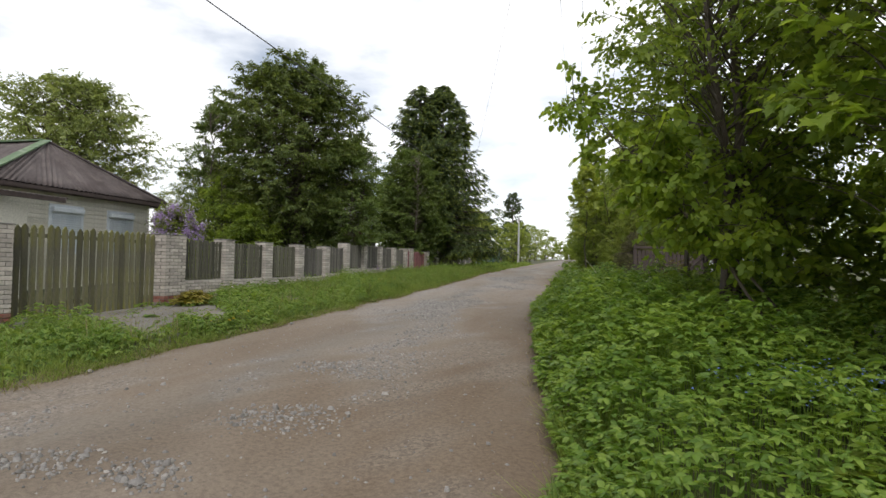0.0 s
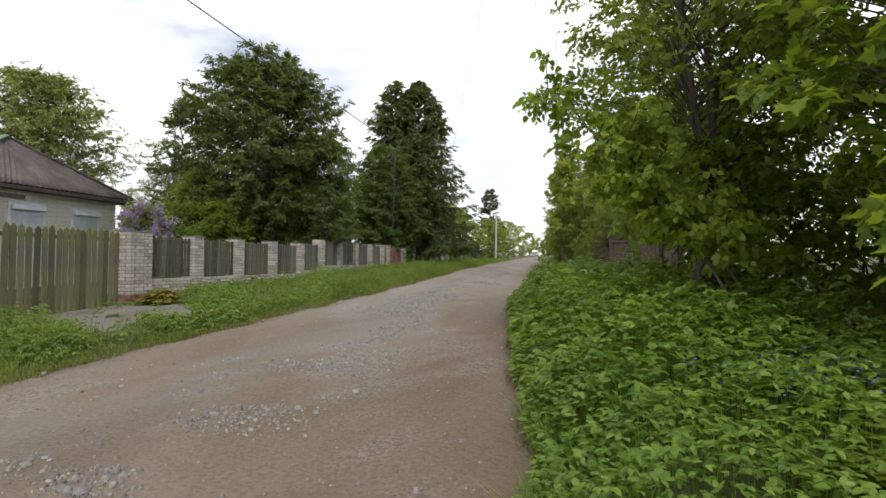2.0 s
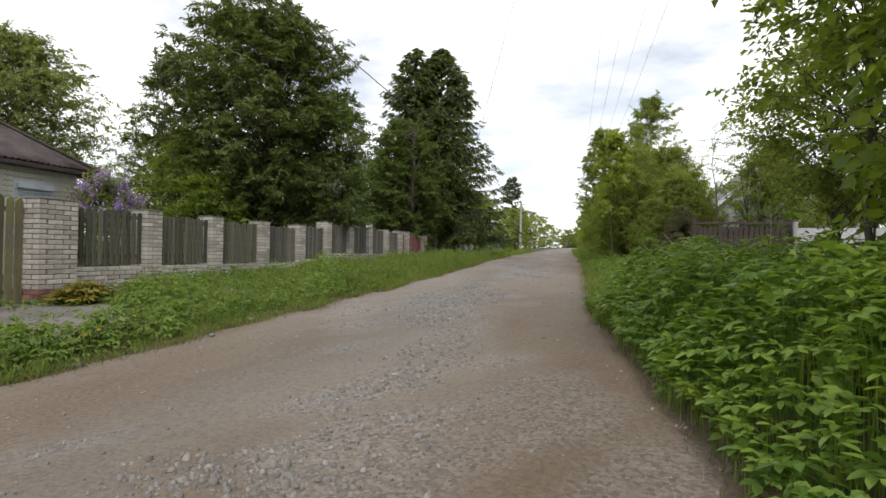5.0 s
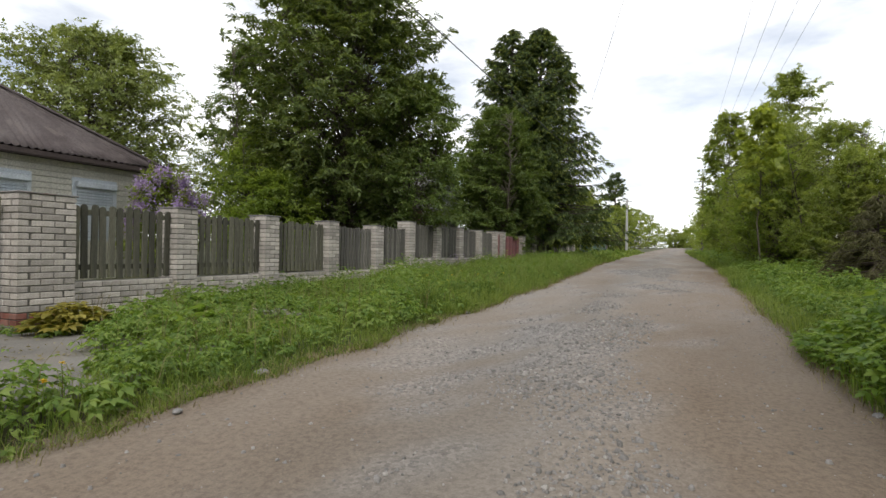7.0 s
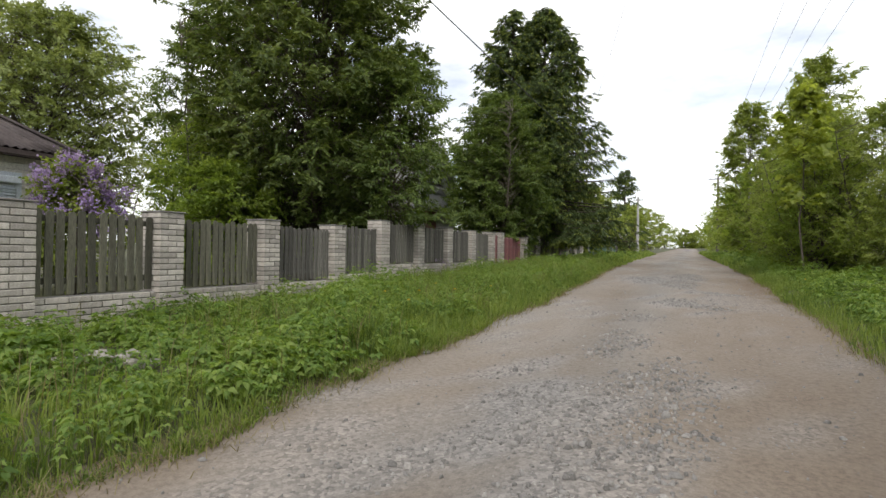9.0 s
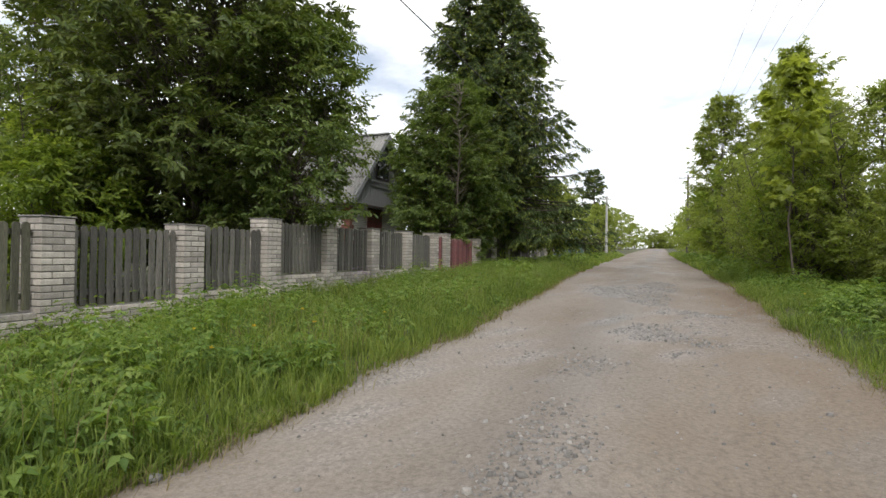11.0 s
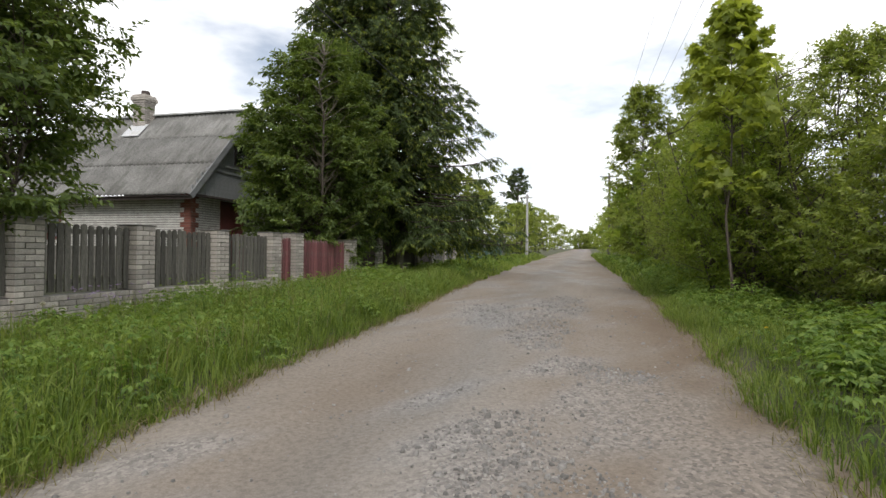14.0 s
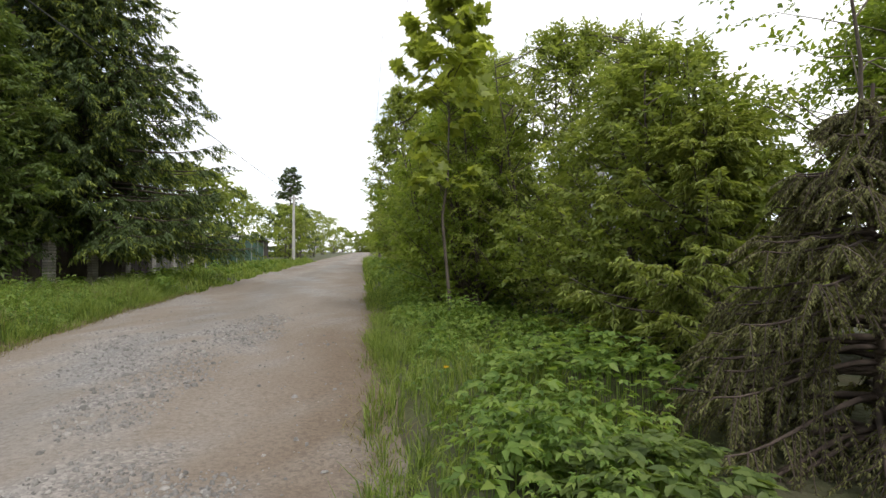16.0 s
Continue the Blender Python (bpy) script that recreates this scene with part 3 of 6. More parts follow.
def fence_panel(y0, y1, z0, z1, n, mat, label, name="fence_panel", category="fence panel", style="round", gap=0.012, x=FX - 0.16, group="timber panels between the pillars"):
    t = thing(name, (x, (y0 + y1) / 2, z0), label, category, group)
    pitch = (y1 - y0) / n
    for k in range(n):
        h = (z1 - z0) * random.uniform(0.97, 1.0)
        ob = part("picket", picket_mesh(round((pitch - gap) * random.choice((0.94, 1.0, 1.0)), 3), round(h, 2), style, mat), mat, t)
        ob.matrix_basis = pose(0.025 + random.uniform(-0.004, 0.004), -(y1 - y0) / 2 + (k + 0.5) * pitch, random.uniform(-0.012, 0.012), random.uniform(-0.9, 0.9), 0, random.uniform(-4, 4))
    for q in (0.12, 0.85):
        piece("rail", 0.04, y1 - y0, 0.07, mat, t, (-0.01, 0, (z1 - z0) * q))
    return t


def plinth_wall(y0, y1, z0, z1):
    """Low brick wall under a timber panel, stretcher bond, with a brick capping."""
    t = thing("plinth_wall", (FX - 0.17, (y0 + y1) / 2, z0), "low white brick wall under a timber fence panel", "wall", "plinth walls of the fence")
    n = int(math.ceil((z1 - z0) / ROW))
    ln = y1 - y0
    part("mortar_core", chamfer_box("mortar_core", 0.22, ln, n * ROW - 0.01, M_MORTAR, 0.002), M_MORTAR, t).location = (-0.01, 0, z1 - z0 - n * ROW)
    for k in range(n):
        pos = 0.0 if k % 2 else -0.13
        while pos < ln - 0.02:
            a, b = max(pos, 0), min(pos + B_L, ln)
            if b - a > 0.03:
                piece("brick", 0.12, b - a, B_H, M_BRICK, t, (0.06 + random.uniform(-0.003, 0.003), -ln / 2 + (a + b) / 2, z1 - z0 - (k + 1) * ROW), random.uniform(-0.4, 0.4), 0.005)
            pos += B_L + 0.01
    return t


def gz(x, y):
    return float(ground_z(x, y))


PILLAR_ENDS = (13.03, 14.92, 16.87, 18.83, 20.62, 22.46, 24.34, 26.24, 28.15, 29.17)
TALL = "white brick fence pillar with a thin tin cap"
brick_pillar(11.16 - 0.33, 0.66, 0.20, 1.93, "thick white brick gate pillar with a red course above its footing", red=2, base=0.19)
brick_pillar(7.08 - 0.255, 0.51, 0.12, 1.90, "thick white brick gate pillar on the near side of the gate", red=2, base=0.19)
for k, y1 in enumerate(PILLAR_ENDS):
    top = 1.92 + 0.01 * k if k < 4 else (2.15, 2.15, 2.15, 2.16, 2.19, 2.21)[k - 4]
    z0 = gz(FX, y1) - 0.10
    brick_pillar(y1 - 0.19, 0.38, z0, top, TALL)
brick_pillar(32.4 - 0.255, 0.51, gz(FX, 32.2) - 0.1, 2.14, "thick weathered brick pillar at the end of the red gate")
starts = (11.16,) + PILLAR_ENDS[:9]
ends = [y - 0.38 for y in PILLAR_ENDS]
for k, (a, b) in enumerate(zip(starts, ends)):
    lowz, topz = (0.89, 1.86) if k < 4 else (1.16, 2.11) if k > 4 else (0.98, 1.95)
    mat, lab = (M_DULLBOARD, "greenish grey weathered timber fence panel") if k < 3 else (M_BOARD, "grey weathered timber fence panel of upright boards")
    if k == 9:
        mat, lab, lowz = M_REDBOARD, "narrow faded red timber wicket between two pillars", 1.05
    fence_panel(a + 0.01, b - 0.01, lowz, topz, max(4, round((b - a) / 0.125)) if k else 12, mat, lab, gap=0.036)
    plinth_wall(a, b, gz(FX, (a + b) / 2) - 0.12, lowz - 0.02)
fence_panel(29.19, 31.86, 1.02, 2.08, 19, M_REDBOARD, "faded red timber gate of upright boards", "timber_gate", "gate", "point", 0.015, FX - 0.2, "gates in the fence")

# the wooden gate by the house: two leaves of unequal width
GATE_X = FX - 0.30
fence_panel(7.11, 8.62, 0.30, 1.95, 10, M_MOSSBOARD, "mossy grey timber gate leaf with pointed boards, closed", "timber_gate", "gate", "point", 0.034, GATE_X, "gates in the fence")
fence_panel(8.65, 10.47, 0.28, 1.95, 13, M_MOSSBOARD, "mossy greenish timber gate leaf with pointed boards, closed", "timber_gate", "gate", "point", 0.026, GATE_X, "gates in the fence")
# older run on the near side of the gate, out of sight but closing the yard
fence_panel(1.0, 6.5, 0.15, 1.7, 38, M_BOARD, "grey weathered timber fence panel of upright boards")
# beyond the spruces the fence goes on
for k, (a, b) in enumerate(((32.4, 34.2), (34.58, 36.4), (36.78, 38.6), (38.98, 40.8), (41.18, 43.0), (43.38, 45.2))):
    brick_pillar(b + 0.19, 0.38, gz(FX, b) - 0.1, 2.35 + 0.03 * k, TALL)
    fence_panel(a + 0.01, b - 0.01, 1.25, 2.25, 12, M_BOARD if k > 3 else M_FASCIA, "dark stained timber fence panel under the spruces" if k <= 3 else "grey weathered timber fence panel of upright boards")

# concrete apron before the gate
def apron():
    V, F = grid_sheet(np.linspace(-9.75, -6.1, 14), np.linspace(7.0, 10.8, 14), lambda x, y: ground_z(x, y) + 0.035 + 0.006 * np.sin(x * 3 + y))
    me = np_mesh("driveway", V, F, M_CONCRETE, True)
    ob = new("driveway", me)
    s = ob.modifiers.new("thick", "SOLIDIFY")
    s.thickness = 0.12
    return tagged(ob, "cracked grey concrete apron before the timber gate", "driveway", kind="structure")


apron()

# ---- houses ----
def corrugated(p0, p1, p2, p3, waves_per_m, amp, mat, name, parent, label="", clip_tri=False):
    """A corrugated sheet: eave from p0 to p1, top from p3 to p2; the waves run up the slope."""
    p0, p1, p2, p3 = (np.array(p, float) for p in (p0, p1, p2, p3))
    ln = np.linalg.norm(p1 - p0)
    n = max(8, int(ln * waves_per_m * 4))
    u = np.linspace(0, 1, n + 1)[:, None]
    nrm = unit(np.cross(p1 - p0, p3 - p0))
    rows = []
    for w in np.linspace(0, 1, 9):
        a, b = p0 + (p3 - p0) * w, p1 + (p2 - p1) * w
        s = a + (b - a) * u
        ph = ((s - p0) @ unit(p1 - p0))
        rows.append(s + nrm * (amp * np.sin(2 * np.pi * waves_per_m * ph))[:, None])
    V = np.concatenate(rows)
    i = (np.arange(8)[:, None] * (n + 1) + np.arange(n)[None]).ravel()
    F = np.stack([i, i + 1, i + n + 2, i + n + 1], -1)
    ob = part(name, np_mesh(name, V, F, mat, True), mat, parent, label)
    s = ob.modifiers.new("thick", "SOLIDIFY")
    s.thickness, s.offset = 0.012, -1
    return ob


def poly(name, pts, mat, parent, thick=0.0, label=""):
    bm = bmesh.new()
    bm.faces.new([bm.verts.new(p) for p in pts])
    ob = part(name, bm, mat, parent, label)
    if thick:
        s = ob.modifiers.new("thick", "SOLIDIFY")
        s.thickness, s.offset = thick, -1
    return ob


def beam(name, a, b, w, h, mat, parent, label=""):
    """A squared timber or strip from a to b."""
    a, b = Vector(a), Vector(b)
    d = b - a
    ob = part(name, chamfer_box(name, w, h, d.length, mat, min(w, h) * 0.12), mat, parent, label)
    q = d.to_track_quat("Z", "Y")
    ob.matrix_basis = Matrix.Translation(a) @ q.to_matrix().to_4x4()
    return ob


def bungalow():
    x0, x1, y0, y1, eave, z0 = -15.65, -25.0, 11.2, 17.12, 3.36, 0.0
    t = thing("bungalow", (0, 0, 0), "pale sided bungalow with a brown corrugated hipped roof", "house")
    body = part("wall", chamfer_box("wall", x0 - x1 - 0.04, y1 - y0 - 0.04, eave, M_SIDING, 0.01), M_SIDING, t)
    body.location = ((x0 + x1) / 2, (y0 + y1) / 2, z0)
    for k in range(22):
        z = 0.35 + k * 0.135
        b = piece("siding_board", 0.022, y1 - y0, 0.118, M_SIDING, t, (x0 + 0.012, (y0 + y1) / 2, z), 0, 0.003, ry=13)
        b2 = piece("siding_board", 3.6, 0.022, 0.118, M_SIDING, t, (x0 - 1.8, y1 + 0.012, z), 0, 0.003, rx=-13)
    for ya, yb in ((15.25, 16.38), (13.15, 14.35)):
        zb, zt, mid = 1.45, 2.97, (ya + yb) / 2
        w = part("window", chamfer_box("window", 0.05, yb - ya, zt - zb, M_BLUEFRAME, 0.006), M_BLUEFRAME, t, "pale blue window frame with a closed roller shutter")
        w.location = (x0 + 0.03, mid, zb)
        piece("shutter_box", 0.14, yb - ya - 0.12, 0.15, M_BLUEFRAME, w, (0.08, 0, zt - zb - 0.24), 0, 0.02)
        for k in range(17):
            piece("shutter_slat", 0.03, yb - ya - 0.2, 0.062, M_SHUTTER, w, (0.03, 0, 0.08 + k * 0.067), 0, 0.012)
    ov = 0.42
    ex, ey0, ey1 = x0 + ov, y0 - 0.35, y1 + 0.40
    apex, back = (-17.05, (ey0 + ey1) / 2, 5.12), (-22.5, (ey0 + ey1) / 2, 5.12)
    c0, c1 = (ex, ey0, eave + 0.08), (ex, ey1, eave + 0.08)
    corrugated(c0, c1, apex, apex, 6, 0.034, M_BROWNROOF, "roof", t, "brown corrugated sheet roof")
    corrugated(c1, (-25.3, ey1, eave + 0.08), back, apex, 6, 0.034, M_BROWNROOF, "roof", t)
    corrugated((-25.3, ey0, eave + 0.08), c0, apex, back, 6, 0.034, M_BROWNROOF, "roof", t)
    corrugated((-25.3, ey1, eave + 0.08), (-25.3, ey0, eave + 0.08), back, back, 6, 0.034, M_BROWNROOF, "roof", t)
    up = Vector((0, 0, 0.035))
    beam("hip_cap", Vector(c0) + up, Vector(apex) + up, 0.26, 0.05, M_GREENPAINT, t, "faded green painted ridge strip")
    beam("hip_cap", Vector(c1) + up, Vector(apex) + up, 0.16, 0.05, M_BROWNROOF, t)
    beam("ridge_cap", Vector(apex) + up, Vector(back) + up, 0.3, 0.05, M_GREENPAINT, t)
    beam("fascia", (ex - 0.03, ey0, eave - 0.02), (ex - 0.03, ey1, eave - 0.02), 0.03, 0.14, M_FASCIA, t)
    beam("fascia", (ex, ey1 - 0.03, eave - 0.02), (-25.0, ey1 - 0.03, eave - 0.02), 0.03, 0.14, M_FASCIA, t)
    piece("soffit", ov + 0.02, ey1 - ey0, 0.02, M_FASCIA, t, (x0 + ov / 2, (ey0 + ey1) / 2, eave - 0.06))
    # porch lean-to
    piece("porch_wall", 1.6, 3.0, 2.5, M_SIDING, t, (-14.4, 9.4, 0.15), 0, 0.01)
    corrugated((-13.3, 7.4, 2.92), (-13.3, 11.75, 2.92), (-15.6, 11.75, 3.06), (-15.6, 7.4, 3.06), 7, 0.02, M_BROWNROOF, "porch_roof", t)
    beam("fascia", (-13.33, 7.4, 2.86), (-13.33, 11.7, 2.86), 0.03, 0.12, M_FASCIA, t)


bungalow()


def brick_cottage():
    x0, x1, y0, y1, eave, z0 = -14.35, -21.6, 31.55, 36.85, 3.52, 0.4
    ym = (y0 + y1) / 2
    t = thing("brick_cottage", (0, 0, 0), "white brick cottage with a grey corrugated gable roof", "house")
    w = part("wall", chamfer_box("wall", x0 - x1, y1 - y0, eave - z0, M_MORTAR, 0.01), M_MORTAR, t)
    w.location = ((x0 + x1) / 2, ym, z0)
    n_rows = int((eave - 1.9) / ROW)
    stuff = []
    for k in range(n_rows):
        z = 1.9 + k * ROW
        for run, n in (("s", int((x0 - x1) / 0.26)), ("e", int((y1 - y0) / 0.26))):
            for q in range(n):
                off = (q + 0.5 + 0.5 * (k % 2)) * 0.26
                stuff.append((x0 - off, y0 - 0.014, z, 0) if run == "s" else (x0 + 0.014, y0 + off, z, 1))
    bt = chamfer_box("brick", B_L, 0.05, B_H - 0.008, M_HOUSEBRICK, 0.006)
    cv = np.array([v.co for v in bt.vertices])
    cf = [tuple(p.vertices) for p in bt.polygons]
    V, F = [], []
    for q, (a, b, c, s) in enumerate(stuff):
        pts = cv if s == 0 else cv[:, (1, 0, 2)]
        V.append(pts + (a, b, c))
        F += [tuple(i + q * len(cv) for i in f) for f in cf]
    me = bpy.data.meshes.new("brickwork")
    me.from_pydata(np.concatenate(V).tolist(), [], F)
    me.materials.append(M_HOUSEBRICK)
    part("brickwork", me, M_HOUSEBRICK, t)["kind"] = "stuff"
    for k in range(n_rows + 1):
        z = 1.9 + k * ROW
        ln = 0.36 if k % 4 < 2 else 0.22
        piece("quoin_brick", ln, 0.05, B_H, M_REDBRICK, t, (x0 - ln / 2 + 0.025, y0 - 0.02, z), 0, 0.004)
        piece("quoin_brick", 0.05, ln, B_H, M_REDBRICK, t, (x0 + 0.02, y0 + ln / 2 - 0.02, z), 0, 0.004)
    # roof
    rx0, rx1, rz, ez, ey0, ey1 = -13.95, -22.0, 6.78, 3.50, 31.08, 37.32
    rows = 3
    for side, ey in ((0, ey0), (1, ey1)):
        for r in range(rows):
            lo, hi = r / rows, (r + 1.08) / rows
            pa = lambda f: (ey + (ym - ey) * min(f, 1), ez + (rz - ez) * min(f, 1) + 0.012 * (r % 2))
            (ya, za), (yb, zb) = pa(lo), pa(hi)
            a, b = (rx1, rx0) if side == 0 else (rx0, rx1)
            corrugated((a, ya, za + 0.01 * r), (b, ya, za + 0.01 * r), (b, yb, zb), (a, yb, zb), 6, 0.036, M_SLATE, "roof_sheet", t)
    beam("ridge_cap", (rx0, ym, rz + 0.05), (rx1, ym, rz + 0.05), 0.26, 0.06, M_WHITEWALL, t, "pale metal ridge strip")
    for ey in (ey0, ey1):
        beam("bargeboard", (rx0 + 0.01, ey, ez - 0.09), (rx0 + 0.01, ym, rz - 0.09), 0.03, 0.2, M_GREYPANEL, t)
    beam("gutter_board", (rx0, ey0 + 0.06, ez - 0.10), (rx1, ey0 + 0.06, ez - 0.10), 0.03, 0.12, M_FASCIA, t)
    for ys in (31.32, 37.08):
        piece("soffit", rx0 - rx1, 0.5, 0.02, M_FASCIA, t, ((rx0 + rx1) / 2, ys, 3.43))
    # boarded gable with an attic window
    bm = bmesh.new()
    bm.faces.new([bm.verts.new(p) for p in ((x0 + 0.02, y0, eave), (x0 + 0.02, y1, eave), (x0 + 0.02, ym, rz - 0.25))])
    g = part("gable", bm, M_GREYPANEL, t, "grey boarded gable")
    for k in range(24):
        y = y0 + 0.2 + k * 0.21
        h = (rz - 0.3 - eave) * (1 - abs(y - ym) / (ym - y0))
        if h > 0.1:
            piece("gable_board", 0.02, 0.2, h, M_GREYPANEL, t, (x0 + 0.035, y, eave), 0, 0.004)
    aw = part("attic_window", chamfer_box("attic_window", 0.06, 1.1, 1.0, M_FASCIA, 0.006), M_FASCIA, t, "dark attic window")
    aw.location = (x0 + 0.07, ym, 4.75)
    for dy in (-0.26, 0.26):
        piece("pane", 0.02, 0.46, 0.86, M_GLASS, aw, (0.03, dy, 0.07), 0, 0.0)
    piece("rail", 0.05, 2.2, 0.05, M_WHITEWALL, t, (x0 + 0.12, ym, 4.62))
    # grey boarded skirt across the foot of the gable
    for k in range(27):
        y = ey0 + 0.25 + k * 0.215
        h = min(0.85, (rz - ez) * (1 - abs(y - ym) / (ym - ey0)))
        if h > 0.1:
            piece("skirt_board", 0.025, 0.205, h, M_GREYPANEL, t, (-14.06, y, 3.52), 0, 0.004)
    beam("fascia", (-14.05, ey0 + 0.1, 3.49), (-14.05, ey1 - 0.1, 3.49), 0.05, 0.08, M_FASCIA, t)
    beam("trim", (-14.03, ey0 + 0.8, 4.38), (-14.03, ey1 - 0.8, 4.38), 0.04, 0.06, M_GREYPANEL, t)
    d = part("door", chamfer_box("door", 0.06, 1.3, 2.4, M_DARKRED, 0.008), M_DARKRED, t, "dark red timber door")
    d.location = (x0 + 0.03, y0 + 2.05, 1.05)
    wd = part("window", chamfer_box("window", 1.15, 0.06, 1.25, M_DARKRED, 0.008), M_DARKRED, t, "dark red window with a grille")
    wd.location = (x0 - 5.6, y0 - 0.03, 2.1)
    for dx in (-0.27, 0.27):
        piece("pane", 0.46, 0.02, 1.05, M_GLASS, wd, (dx, -0.03, 0.1), 0, 0.0)
    # chimney
    ch = part("chimney", chamfer_box("chimney", 0.48, 0.48, 1.4, M_MORTAR, 0.01), M_MORTAR, t, "white brick chimney with a stepped head and metal cowl")
    ch.location = (-18.35, ym - 0.30, 6.12)
    for k in range(17):
        brick_ring(ch, 0.51 if k < 13 else 0.57 if k in (13, 16) else 0.65, 0.1 + k * ROW, k % 2 == 1, M_BRICK)
    bm = bmesh.new()
    bmesh.ops.create_cone(bm, cap_ends=True, segments=14, radius1=0.17, radius2=0.14, depth=0.16)
    part("cowl", bm, M_FASCIA, ch, "dark metal cowl").location = (0.05, 0, 1.48)
    piece("flashing", 0.75, 0.7, 0.03, M_WHITEWALL, ch, (0, -0.42, 0.0), 0, 0.004, rx=47)


brick_cottage()

# ---- trees and bushes ----
def bent(a, b, n=6, sag=0.0, wob=0.1):
    """A bowed, slightly crooked line from a to b."""
    t = np.linspace(0, 1, n)[:, None]
    p = a + (b - a) * t
    p[:, 2] += sag * 4 * (t * (1 - t))[:, 0]
    p[1:-1] += rng.normal(0, wob, (n - 2, 3)) * np.linalg.norm(b - a) * 0.12
    return p


def twig_leaves(A, D, ln, k, leaf, wide, up, hang=0.0):
    """Leaves set alternately along twigs that start at A and run along D for ln metres."""
    m = len(A)
    S = unit(np.cross(D, up))
    f = (np.arange(k) + 0.6) / k
    side = np.where(np.arange(k) % 2, 1.0, -1.0) * np.where(np.arange(k) == k - 1, 0.15, 1.0)
    base = A[:, None] + D[:, None] * (ln[:, None] * f[None])[..., None]
    base[..., 2] -= (ln[:, None] * f[None] ** 2) * (0.12 + 0.3 * hang)
    ld = D[:, None] * 0.6 + S[:, None] * side[None, :, None] * 0.85 + rng.normal(0, 0.22, (m, k, 3))
    ld[..., 2] -= 0.15 + hang * 0.5
    nn = np.repeat(up[:, None], k, 1) + rng.normal(0, 0.3, (m, k, 3))
    sz = rng.uniform(0.7, 1.25, m * k)
    return base.reshape(-1, 3), ld.reshape(-1, 3), nn.reshape(-1, 3), leaf * sz, wide * sz


def along_lines(lines, q):
    """Points and directions at the shares q (one row for each line) of polylines that have equal numbers of points."""
    n = lines.shape[1] - 1
    f = np.clip(q, 0, 0.9999) * n
    i = f.astype(int)
    r = np.arange(len(lines))[:, None]
    a, b = lines[r, i], lines[r, i + 1]
    return a + (b - a) * (f - i)[..., None], unit(b - a)


def crown_points(n, h0, h1, radius, belly, lump, squash=1.0, inner=0.55, full=0.6):
    """Points through the outer part of a crown with an uneven outline."""
    u = rng.uniform(0, 1, n) ** 0.9
    az = rng.uniform(0, 2 * np.pi, n)
    prof = np.sin(np.pi * np.clip(u ** belly, 0.02, 0.985)) ** full
    k1, k2, k3 = rng.uniform(0, 6, 3)
    wav = 1 + lump * (np.sin(3 * az + k1 + u * 5) * 0.6 + np.sin(7 * az + k2 - u * 9) * 0.45 + np.sin(u * 17 + 2 * az + k3) * 0.5)
    rr = radius * prof * wav * (inner + (1 - inner) * np.sqrt(rng.uniform(0, 1, n)))
    return np.stack([rr * np.cos(az), rr * np.sin(az) * squash, h0 + (h1 - h0) * u], -1)


